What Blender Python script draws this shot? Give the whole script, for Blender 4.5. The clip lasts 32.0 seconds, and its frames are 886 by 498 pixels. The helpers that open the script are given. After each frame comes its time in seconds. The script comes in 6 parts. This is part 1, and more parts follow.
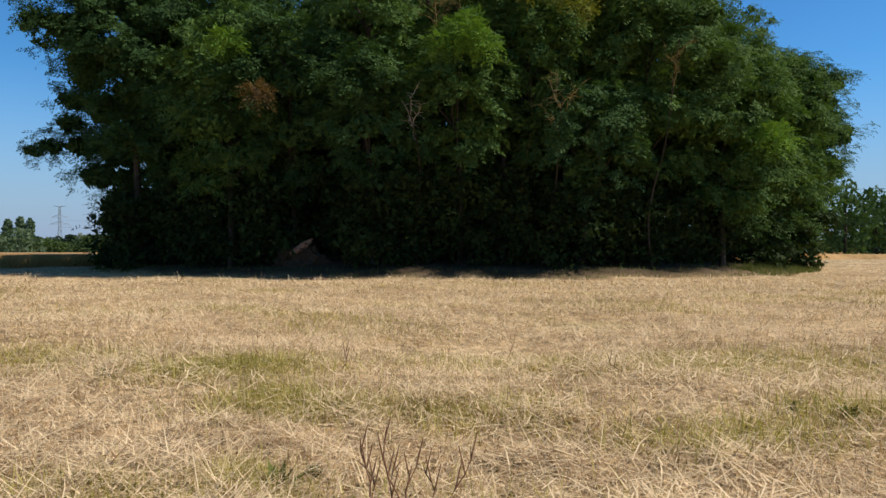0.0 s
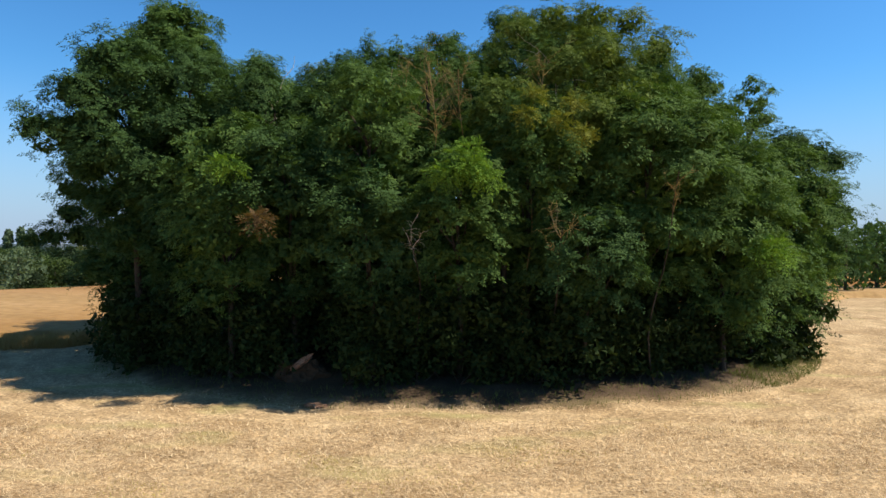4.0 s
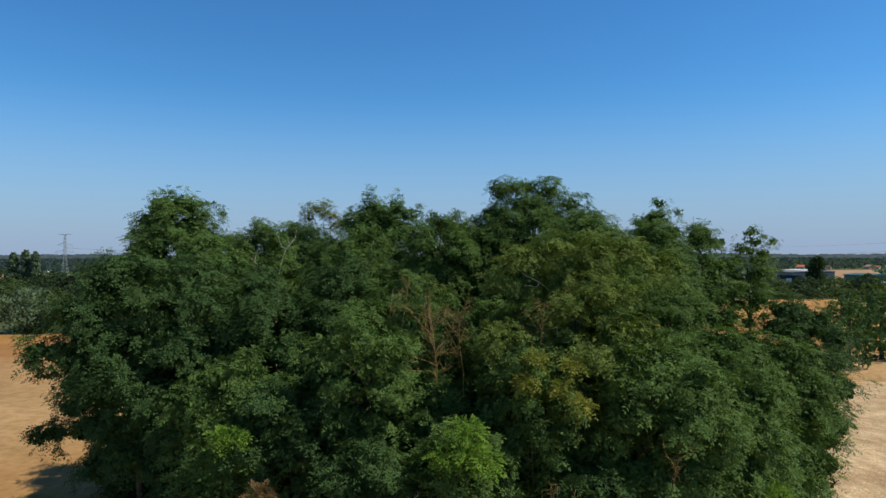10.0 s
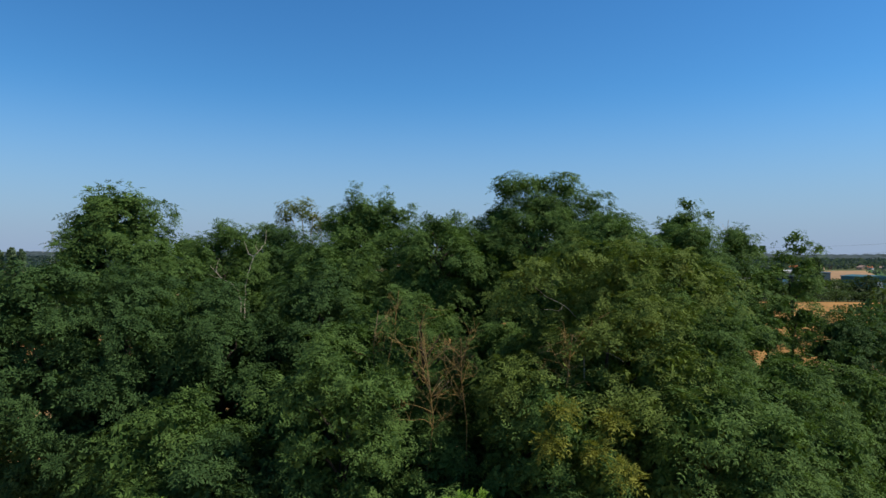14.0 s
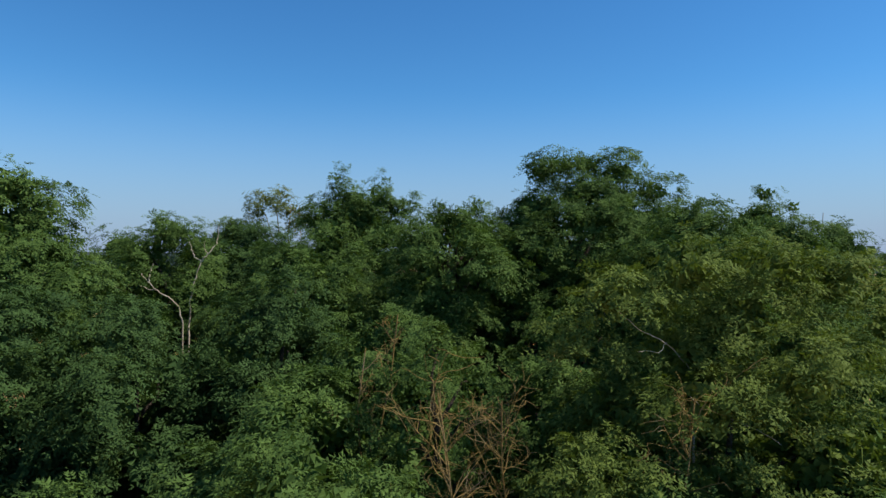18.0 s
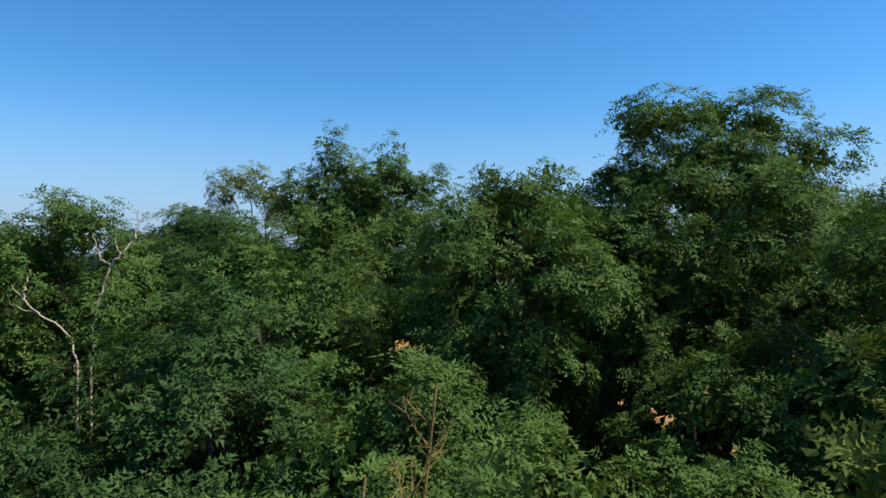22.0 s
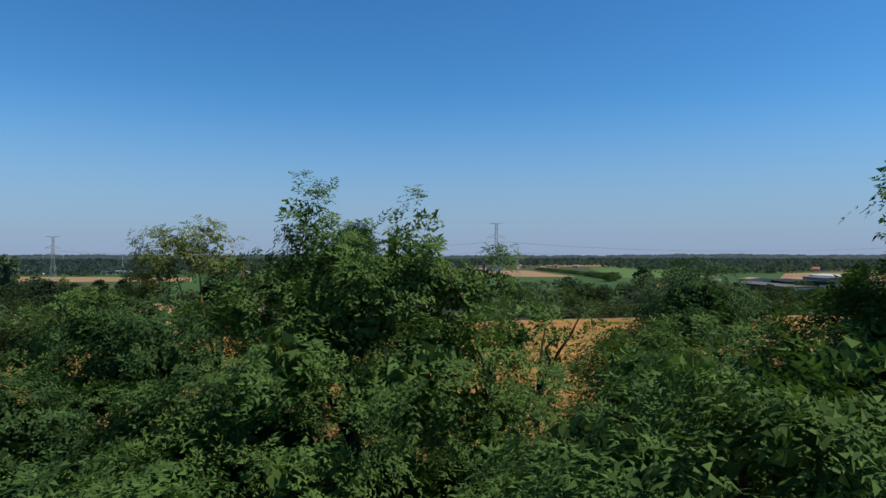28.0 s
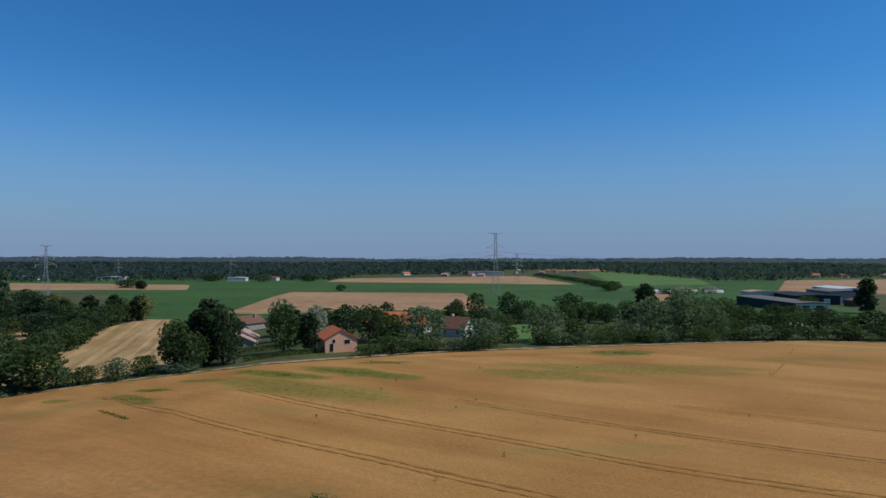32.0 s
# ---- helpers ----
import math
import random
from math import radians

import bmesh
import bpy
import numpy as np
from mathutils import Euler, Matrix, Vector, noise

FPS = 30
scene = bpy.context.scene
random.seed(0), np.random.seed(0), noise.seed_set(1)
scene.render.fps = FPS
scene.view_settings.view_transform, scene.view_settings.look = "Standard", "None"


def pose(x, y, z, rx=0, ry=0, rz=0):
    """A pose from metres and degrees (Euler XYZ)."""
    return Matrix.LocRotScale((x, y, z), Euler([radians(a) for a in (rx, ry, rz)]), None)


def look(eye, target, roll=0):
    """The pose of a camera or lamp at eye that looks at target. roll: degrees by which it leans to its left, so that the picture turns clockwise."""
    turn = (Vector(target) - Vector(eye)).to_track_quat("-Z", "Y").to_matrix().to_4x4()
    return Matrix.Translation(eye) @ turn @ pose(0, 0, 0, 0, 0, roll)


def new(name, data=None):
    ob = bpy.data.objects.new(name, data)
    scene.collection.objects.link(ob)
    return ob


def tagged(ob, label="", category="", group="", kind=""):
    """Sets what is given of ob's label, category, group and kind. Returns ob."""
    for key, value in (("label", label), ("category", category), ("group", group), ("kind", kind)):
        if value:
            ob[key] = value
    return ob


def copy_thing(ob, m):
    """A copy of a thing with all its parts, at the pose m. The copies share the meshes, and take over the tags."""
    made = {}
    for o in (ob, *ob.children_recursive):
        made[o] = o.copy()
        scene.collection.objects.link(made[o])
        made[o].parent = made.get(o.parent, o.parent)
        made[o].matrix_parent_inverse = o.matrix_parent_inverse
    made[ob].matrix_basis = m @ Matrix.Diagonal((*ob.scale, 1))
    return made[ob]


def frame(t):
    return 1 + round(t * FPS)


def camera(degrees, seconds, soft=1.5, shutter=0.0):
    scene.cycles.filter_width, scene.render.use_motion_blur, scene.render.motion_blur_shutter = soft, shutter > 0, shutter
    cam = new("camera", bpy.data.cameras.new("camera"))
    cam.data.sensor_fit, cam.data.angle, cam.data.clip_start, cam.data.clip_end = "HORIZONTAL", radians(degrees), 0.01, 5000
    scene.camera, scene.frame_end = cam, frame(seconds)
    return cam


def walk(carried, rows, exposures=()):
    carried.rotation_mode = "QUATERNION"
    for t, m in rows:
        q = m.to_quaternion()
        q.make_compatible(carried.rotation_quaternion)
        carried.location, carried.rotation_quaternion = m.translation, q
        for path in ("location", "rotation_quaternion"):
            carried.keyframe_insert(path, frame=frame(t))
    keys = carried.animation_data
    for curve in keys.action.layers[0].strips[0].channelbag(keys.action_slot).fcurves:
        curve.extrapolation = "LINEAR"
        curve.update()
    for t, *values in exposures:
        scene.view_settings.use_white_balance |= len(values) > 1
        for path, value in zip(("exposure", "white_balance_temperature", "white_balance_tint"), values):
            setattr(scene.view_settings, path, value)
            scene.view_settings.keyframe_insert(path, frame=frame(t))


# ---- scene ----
# ---- camera ----
cam = camera(68.0, 32.0)
PATH = [
    (0, (-0.002, 0.0, 0.51), (-0.002, 10.0, 0.419), 0.03),
    (0.5, (-0.006, 0.005, 0.76), (-0.004, 10.005, 0.671), 0.01),
    (1, (-0.014, 0.038, 1.252), (-0.012, 10.038, 1.175), 0.00),
    (1.5, (-0.022, 0.06, 1.721), (-0.017, 10.059, 1.65), -0.02),
    (2, (-0.017, 0.065, 2.258), (-0.011, 10.065, 2.188), 0.00),
    (2.5, (-0.004, 0.054, 2.74), (-0.002, 10.053, 2.673), 0.06),
    (3, (0.002, 0.043, 3.311), (0.001, 10.043, 3.253), 0.04),
    (3.5, (0.006, 0.034, 3.86), (0.001, 10.034, 3.814), 0.03),
    (5.5, (-0.013, -0.03, 6.267), (-0.015, 9.97, 6.266), -0.02),
    (6, (0.008, -0.014, 6.919), (0.006, 9.986, 6.938), -0.04),
    (6.5, (0.014, -0.004, 7.58), (0.007, 9.995, 7.619), -0.07),
    (7, (0.021, -0.004, 8.318), (0.009, 9.996, 8.369), -0.08),
    (7.5, (0.037, -0.03, 9.1), (0.019, 9.969, 9.16), -0.08),
    (8, (0.047, -0.039, 9.872), (0.021, 9.96, 9.941), -0.08),
    (8.5, (0.063, -0.029, 10.661), (0.031, 9.971, 10.736), -0.10),
    (9, (0.089, -0.022, 11.458), (0.046, 9.977, 11.539), -0.11),
    (9.5, (0.118, -0.048, 12.252), (0.062, 9.951, 12.337), -0.10),
    (10, (0.125, -0.089, 12.897), (0.065, 9.911, 12.991), -0.10),
    (10.5, (0.119, -0.093, 13.055), (0.064, 9.906, 13.14), -0.09),
    (11, (0.108, 0.168, 13.043), (0.067, 10.168, 13.114), -0.05),
    (11.5, (0.084, 0.762, 13.073), (0.058, 10.762, 13.139), 0.04),
    (12, (0.035, 1.545, 13.154), (0.025, 11.545, 13.22), 0.10),
    (12.5, (0.014, 2.386, 13.244), (0.017, 12.385, 13.312), 0.12),
    (13, (-0.023, 3.306, 13.293), (-0.003, 13.306, 13.362), 0.14),
    (13.5, (-0.035, 4.239, 13.335), (-0.005, 14.238, 13.407), 0.17),
    (14, (-0.043, 5.197, 13.38), (-0.006, 15.197, 13.454), 0.14),
    (14.5, (-0.066, 6.151, 13.393), (-0.025, 16.151, 13.473), 0.15),
    (16.5, (-0.416, 9.831, 13.455), (-0.36, 19.83, 13.528), 0.15),
    (17, (-0.499, 10.806, 13.465), (-0.429, 20.805, 13.539), 0.15),
    (17.5, (-0.517, 11.774, 13.482), (-0.455, 21.774, 13.558), 0.16),
    (18, (-0.532, 12.805, 13.481), (-0.477, 22.805, 13.559), 0.12),
    (18.5, (-0.615, 13.799, 13.466), (-0.57, 23.799, 13.548), 0.12),
    (19, (-0.707, 14.795, 13.449), (-0.674, 24.794, 13.526), 0.06),
    (19.5, (-0.769, 15.767, 13.434), (-0.754, 25.767, 13.509), 0.01),
    (20, (-0.889, 16.817, 13.41), (-0.884, 26.817, 13.491), 0.01),
    (20.5, (-0.996, 17.738, 13.429), (-1.011, 27.737, 13.514), 0.05),
    (21, (-1.122, 18.771, 13.433), (-1.153, 28.771, 13.52), 0.05),
    (21.5, (-1.238, 19.669, 13.454), (-1.268, 29.668, 13.546), 0.05),
    (22, (-1.372, 20.698, 13.451), (-1.394, 30.697, 13.549), 0.07),
    (22.5, (-1.475, 21.629, 13.449), (-1.498, 31.628, 13.554), 0.07),
    (23, (-1.578, 22.644, 13.499), (-1.61, 32.644, 13.604), 0.02),
    (23.5, (-1.632, 23.127, 13.608), (-1.681, 33.126, 13.707), -0.09),
    (24, (-1.653, 23.265, 14.288), (-1.727, 33.264, 14.387), -0.17),
    (24.5, (-1.647, 23.306, 14.972), (-1.744, 33.305, 15.08), -0.27),
    (25, (-1.653, 23.369, 15.206), (-1.76, 33.368, 15.297), -0.23),
    (25.5, (-1.708, 23.782, 15.232), (-1.818, 33.781, 15.318), -0.17),
    (27.5, (-2.124, 27.305, 15.352), (-2.248, 37.304, 15.444), -0.08),
    (28, (-2.227, 28.278, 15.789), (-2.354, 38.277, 15.883), -0.07),
    (28.5, (-2.376, 29.185, 16.457), (-2.501, 39.184, 16.552), -0.05),
    (29, (-2.458, 30.063, 17.25), (-2.58, 40.062, 17.349), -0.02),
    (29.5, (-2.498, 30.87, 17.994), (-2.621, 40.869, 18.095), -0.03),
    (30, (-2.548, 31.69, 18.871), (-2.667, 41.688, 18.974), -0.03),
    (30.5, (-2.574, 32.467, 19.678), (-2.691, 42.465, 19.784), 0.00),
    (31, (-2.523, 33.277, 20.524), (-2.637, 43.275, 20.634), 0.04),
    (31.5, (-2.408, 34.08, 21.297), (-2.519, 44.079, 21.415), 0.02),
    (32, (-2.281, 34.905, 22.112), (-2.386, 44.904, 22.236), 0.06),
]
walk(cam, [(t, look(eye, target, roll)) for t, eye, target, roll in PATH],
     [(0, 0.00, 6550, 10), (1, 0.08, 6600, 10), (3, 0.25, 6750, 10), (6, 0.53, 6900, 10), (8, 0.41, 6750, 10), (9, 0.15, 6600, 10), (11, -0.07, 6500, 10), (19, 0.08, 6550, 10), (23, 0.33, 6600, 10),
      (25, 0.03, 6500, 10), (27.5, -0.12, 6450, 10), (29.5, -0.37, 6080, 10), (32, -0.57, 5820, 10)])

# ---- daylight ----
SUN_AZ, SUN_EL = radians(96), radians(52)       # azimuth from +y towards +x
world = bpy.data.worlds.new("daylight")
scene.world = world
world.use_nodes = True
wn, wl = world.node_tree.nodes, world.node_tree.links
sky = wn.new("ShaderNodeTexSky")
sky.sky_type, sky.sun_disc = "NISHITA", False
sky.sun_elevation, sky.sun_rotation = SUN_EL, SUN_AZ
sky.altitude, sky.air_density, sky.dust_density, sky.ozone_density = 600, 1.1, 0.1, 4.0
wn["Background"].inputs["Strength"].default_value = 0.114
grade = wn.new("ShaderNodeMix")            # a clear, deep blue summer sky
grade.data_type, grade.blend_type = "RGBA", "MULTIPLY"
grade.inputs[0].default_value = 1.0
vivid = wn.new("ShaderNodeHueSaturation")
vivid.inputs["Saturation"].default_value = 1.2
wl.new(sky.outputs["Color"], vivid.inputs["Color"])
wl.new(vivid.outputs["Color"], grade.inputs[6])
up = wn.new("ShaderNodeSeparateXYZ")          # haze that thickens towards the horizon
wl.new(wn.new("ShaderNodeTexCoord").outputs["Generated"], up.inputs[0])
aloft = wn.new("ShaderNodeMapRange")         # the tint fades towards the zenith
aloft.interpolation_type = "SMOOTHSTEP"
for key, value in ((1, 0.36), (2, 0.85), (3, 0.0), (4, 1.0)):
    aloft.inputs[key].default_value = value
wl.new(up.outputs["Z"], aloft.inputs[0])
tone = wn.new("ShaderNodeMix")
tone.data_type = "RGBA"
tone.inputs[6].default_value, tone.inputs[7].default_value = (0.665, 1.02, 1.18, 1), (0.72, 0.52, 0.35, 1)
wl.new(aloft.outputs[0], tone.inputs[0])
wl.new(tone.outputs[2], grade.inputs[7])
thick = wn.new("ShaderNodeMapRange")
thick.interpolation_type = "SMOOTHSTEP"
for key, value in ((1, -0.03), (2, 0.25), (3, 0.97), (4, 0.0)):
    thick.inputs[key].default_value = value
wl.new(up.outputs["Z"], thick.inputs[0])
haze = wn.new("ShaderNodeMix")
haze.data_type = "RGBA"
haze.inputs[7].default_value = (2.65, 3.45, 5.15, 1)
wl.new(thick.outputs[0], haze.inputs[0])
wl.new(grade.outputs[2], haze.inputs[6])
wl.new(haze.outputs[2], wn["Background"].inputs["Color"])
sun = new("sun", bpy.data.lights.new("sun", "SUN"))
sun.data.energy, sun.data.angle, sun.data.color = 4.9, radians(0.5), (1.0, 0.92, 0.79)
sun.matrix_world = look((0, 0, 0), (-math.sin(SUN_AZ) * math.cos(SUN_EL), -math.cos(SUN_AZ) * math.cos(SUN_EL), -math.sin(SUN_EL)))


# ---- materials ----
def material(name):
    m = bpy.data.materials.new(name)
    m.use_nodes = True
    return m, m.node_tree.nodes, m.node_tree.links, m.node_tree.nodes["Principled BSDF"]


def noise_node(n, l, scale, detail=4.0, vec=None, stretch=None):
    t = n.new("ShaderNodeTexNoise")
    t.inputs["Scale"].default_value, t.inputs["Detail"].default_value = scale, detail
    if stretch:
        mp = n.new("ShaderNodeMapping")
        mp.inputs["Scale"].default_value = stretch
        l.new(vec, mp.inputs["Vector"])
        vec = mp.outputs["Vector"]
    if vec:
        l.new(vec, t.inputs["Vector"])
    return t


def ramp_node(n, l, fac, stops):
    r = n.new("ShaderNodeValToRGB")
    e = r.color_ramp.elements
    while len(e) < len(stops):
        e.new(0.5)
    for k, (p, col) in enumerate(stops):
        e[k].position, e[k].color = p, (*col, 1)
    l.new(fac, r.inputs["Fac"])
    return r


def mix_node(n, l, fac, a, b, mode="MIX"):
    m = n.new("ShaderNodeMix")
    m.data_type, m.blend_type = "RGBA", mode
    for sock, v in ((m.inputs[0], fac), (m.inputs[6], a), (m.inputs[7], b)):
        if isinstance(v, (int, float)):
            sock.default_value = v
        elif isinstance(v, tuple):
            sock.default_value = (*v, 1)
        else:
            l.new(v, sock)
    return m.outputs[2]


def rough_matter(name, stops, scale=0.6, fine=12.0, bump=0.3, rough=0.9, stretch=None, big=None, bump_dist=0.05, grain=(0.72, 1.22)):
    """Earth, crops, plaster, bark: two scales of colour variation and a bump."""
    m, n, l, b = material(name)
    geo = n.new("ShaderNodeNewGeometry").outputs["Position"]
    a = noise_node(n, l, scale, 5, geo, stretch)
    f = noise_node(n, l, fine, 3, geo, stretch)
    col = ramp_node(n, l, a.outputs["Fac"], stops).outputs["Color"]
    lum = ramp_node(n, l, f.outputs["Fac"], [(0.25, (grain[0], 0.98 * grain[0], 0.95 * grain[0])), (0.75, (grain[1], grain[1], 0.985 * grain[1]))]).outputs["Color"]
    col = mix_node(n, l, 1.0, col, lum, "MULTIPLY")
    if big:
        g = noise_node(n, l, big[0], 3, geo, big[3] if len(big) > 3 else None)
        mask = ramp_node(n, l, g.outputs["Fac"], [(big[1], (0, 0, 0)), (big[1] + 0.14, (1, 1, 1))]).outputs["Color"]
        col = mix_node(n, l, mask, col, big[2])
    l.new(col, b.inputs["Base Color"])
    b.inputs["Roughness"].default_value = rough
    b.inputs["Specular IOR Level"].default_value = 0.2
    if bump:
        bp = n.new("ShaderNodeBump")
        bp.inputs["Strength"].default_value, bp.inputs["Distance"].default_value = bump, bump_dist
        l.new(f.outputs["Fac"], bp.inputs["Height"])
        l.new(bp.outputs["Normal"], b.inputs["Normal"])
    return m


def leaf_matter(name, dark, light, odd=None, odd_amount=0.06, passing=0.22, drift_scale=0.55, vary=0.45):
    """Leaves: colour by leaf, drifting through the crown, and light that passes through."""
    m, n, l, b = material(name)
    geo = n.new("ShaderNodeNewGeometry")
    drift = noise_node(n, l, drift_scale, 3, geo.outputs["Position"])
    add = n.new("ShaderNodeMath")
    add.operation = "MULTIPLY_ADD"
    l.new(geo.outputs["Random Per Island"], add.inputs[0])
    add.inputs[1].default_value = vary
    sub = n.new("ShaderNodeMath")
    sub.operation = "MULTIPLY_ADD"
    sub.inputs[1].default_value, sub.inputs[2].default_value = 1.3, -0.15 - 0.5 * vary
    pads = noise_node(n, l, drift_scale * 4.2, 2, geo.outputs["Position"])
    both = n.new("ShaderNodeMath")
    both.operation = "MULTIPLY_ADD"
    both.inputs[1].default_value = 0.6
    l.new(pads.outputs["Fac"], both.inputs[0])
    half = n.new("ShaderNodeMath")
    half.operation = "MULTIPLY"
    half.inputs[1].default_value = 0.5
    l.new(drift.outputs["Fac"], half.inputs[0])
    l.new(half.outputs[0], both.inputs[2])
    l.new(both.outputs[0], sub.inputs[0])
    l.new(sub.outputs[0], add.inputs[2])
    stops = [(0.1, dark), (0.75, light)]
    col = ramp_node(n, l, add.outputs[0], stops).outputs["Color"]
    if odd:
        few = ramp_node(n, l, drift.outputs["Fac"], [(0.70 - odd_amount, (0, 0, 0)), (0.80 - odd_amount, (1, 1, 1))]).outputs["Color"]
        col = mix_node(n, l, few, col, odd)
    l.new(col, b.inputs["Base Color"])
    b.inputs["Roughness"].default_value, b.inputs["Specular IOR Level"].default_value = 0.7, 0.08
    tr = n.new("ShaderNodeBsdfTranslucent")
    tint = mix_node(n, l, 1.0, col, (1.15, 1.2, 0.55), "MULTIPLY")
    l.new(tint, tr.inputs["Color"])
    mx = n.new("ShaderNodeMixShader")
    mx.inputs[0].default_value = passing
    l.new(b.outputs[0], mx.inputs[1]), l.new(tr.outputs[0], mx.inputs[2])
    l.new(mx.outputs[0], n["Material Output"].inputs["Surface"])
    return m


def plain(name, col, rough=0.6, metal=0.0, vary=0.12, scale=3.0):
    m, n, l, b = material(name)
    geo = n.new("ShaderNodeNewGeometry").outputs["Position"]
    t = noise_node(n, l, scale, 4, geo)
    lo, hi = tuple(v * (1 - vary) for v in col), tuple(min(1, v * (1 + vary)) for v in col)
    l.new(ramp_node(n, l, t.outputs["Fac"], [(0.3, lo), (0.7, hi)]).outputs["Color"], b.inputs["Base Color"])
    b.inputs["Roughness"].default_value, b.inputs["Metallic"].default_value = rough, metal
    b.inputs["Specular IOR Level"].default_value = 0.1 if rough > 0.65 else 0.5
    return m


HAY = rough_matter("mown_hay", [(0.3, (0.376, 0.26, 0.144)), (0.5, (0.496, 0.36, 0.212)), (0.7, (0.592, 0.448, 0.28))], 0.45, 11.0, 1.0, 0.95,
                   big=(0.3, 0.56, (0.4, 0.34, 0.16), (0.8, 1.6, 1.0)), grain=(0.5, 1.38))
CLAY = rough_matter("bare_clay", [(0.3, (0.288, 0.144, 0.088)), (0.7, (0.416, 0.248, 0.16))], 1.5, 14.0, 0.9)
SOIL = rough_matter("grove_soil", [(0.3, (0.04, 0.028, 0.0176)), (0.7, (0.088, 0.06, 0.036))], 0.8, 7.0, 0.8)
MEADOW = rough_matter("meadow", [(0.3, (0.044, 0.06, 0.02)), (0.7, (0.096, 0.104, 0.036))], 0.02, 0.25, 0.0)
WHEAT = rough_matter("ripe_wheat", [(0.3, (0.312, 0.154, 0.0432)), (0.5, (0.38, 0.2, 0.0624)), (0.7, (0.424, 0.234, 0.08))], 0.035, 3.2, 0.35, 0.95, (1.0, 1.0, 1.0),
                     (0.028, 0.60, (0.256, 0.188, 0.056), (0.8, 2.4, 1.0)), 0.12, (0.76, 1.2))
STUBBLE = rough_matter("far_stubble", [(0.3, (0.32, 0.216, 0.1)), (0.7, (0.424, 0.3, 0.156))], 0.05, 0.5, 0.0, 0.95, grain=(0.85, 1.12))
sn, sl = STUBBLE.node_tree.nodes, STUBBLE.node_tree.links           # mowing lines
lines = sn.new("ShaderNodeMapping")
lines.inputs["Rotation"].default_value = (0, 0, radians(-108))
sl.new(sn.new("ShaderNodeNewGeometry").outputs["Position"], lines.inputs["Vector"])
mown = noise_node(sn, sl, 1.0, 3, lines.outputs["Vector"], (0.012, 0.42, 1.0))
sb = sn["Principled BSDF"].inputs["Base Color"]
sl.new(mix_node(sn, sl, 1.0, sb.links[0].from_socket, ramp_node(sn, sl, mown.outputs["Fac"], [(0.36, (0.66, 0.62, 0.52)), (0.62, (1.15, 1.15, 1.12))]).outputs["Color"], "MULTIPLY"), sb)
EARTH = rough_matter("far_bare_field", [(0.3, (0.296, 0.18, 0.092)), (0.7, (0.392, 0.252, 0.14))], 0.01, 0.12, 0.0)
MAIZE = rough_matter("green_crop", [(0.3, (0.036, 0.084, 0.0176)), (0.7, (0.06, 0.12, 0.024))], 0.012, 0.15, 0.0)
LAWN = rough_matter("light_green_crop", [(0.3, (0.08, 0.152, 0.036)), (0.7, (0.112, 0.192, 0.048))], 0.01, 0.12, 0.0)
STRAW = leaf_matter("straw_blade", (0.22, 0.128, 0.061), (0.84, 0.66, 0.435), None, 0, 0.1, 2.6, 0.9)
GRASS = leaf_matter("grass_blade", (0.225, 0.19, 0.05), (0.53, 0.455, 0.15), None, 0, 0.3, 2.0, 0.7)
WEED_LEAF = leaf_matter("weed_leaf", (0.088, 0.084, 0.016), (0.192, 0.152, 0.0336), None, 0, 0.2)
RANK_LEAF = leaf_matter("rank_grass_blade", (0.06, 0.08, 0.02), (0.152, 0.172, 0.048), None, 0, 0.25)
EAR = leaf_matter("wheat_stalk", (0.288, 0.176, 0.064), (0.464, 0.304, 0.128), None, 0, 0.2)
TRACK = rough_matter("crop_track", [(0.3, (0.24, 0.124, 0.028)), (0.7, (0.336, 0.172, 0.044))], 0.3, 4.0, 0.3)
BARK = rough_matter("bark", [(0.3, (0.036, 0.0288, 0.0224)), (0.7, (0.088, 0.0704, 0.0528))], 4.0, 25.0, 0.8)
DEADWOOD = rough_matter("bleached_deadwood", [(0.3, (0.4, 0.336, 0.264)), (0.7, (0.64, 0.568, 0.472))], 2.0, 25.0, 0.4)
LICHEN = rough_matter("lichened_twigs", [(0.3, (0.137, 0.103, 0.050)), (0.55, (0.293, 0.206, 0.072)), (0.75, (0.250, 0.215, 0.156))], 1.2, 25.0, 0.4)
ACACIA = leaf_matter("locust_leaf", (0.029, 0.069, 0.020), (0.109, 0.185, 0.048), (0.149, 0.172, 0.034), 0.0)
ACACIA_BLUE = leaf_matter("bluish_locust_leaf", (0.021, 0.050, 0.018), (0.067, 0.126, 0.040))
ACACIA_BRIGHT = leaf_matter("young_locust_leaf", (0.059, 0.131, 0.019), (0.154, 0.270, 0.038))
ACACIA_OLIVE = leaf_matter("olive_locust_leaf", (0.053, 0.090, 0.021), (0.149, 0.208, 0.048), (0.172, 0.172, 0.036), 0.06)
YELLOWING = leaf_matter("yellowing_leaf", (0.091, 0.119, 0.020), (0.228, 0.241, 0.046))
STALK = plain("dry_weed_stalk", (0.216, 0.116, 0.064), 0.85, 0, 0.3, 40.0)
WITHERED = leaf_matter("withered_leaf", (0.0768, 0.0512, 0.0224), (0.154, 0.102, 0.0512))
PALE_LEAF = leaf_matter("pale_wisp_leaf", (0.068, 0.102, 0.0272), (0.157, 0.19, 0.0608))
# dark and green far leaves: blue raised a little to paint in haze
FAR_DARK = leaf_matter("far_dark_leaf", (0.023, 0.041, 0.023), (0.055, 0.086, 0.042), None, 0, 0.35, 0.12, 0.3)
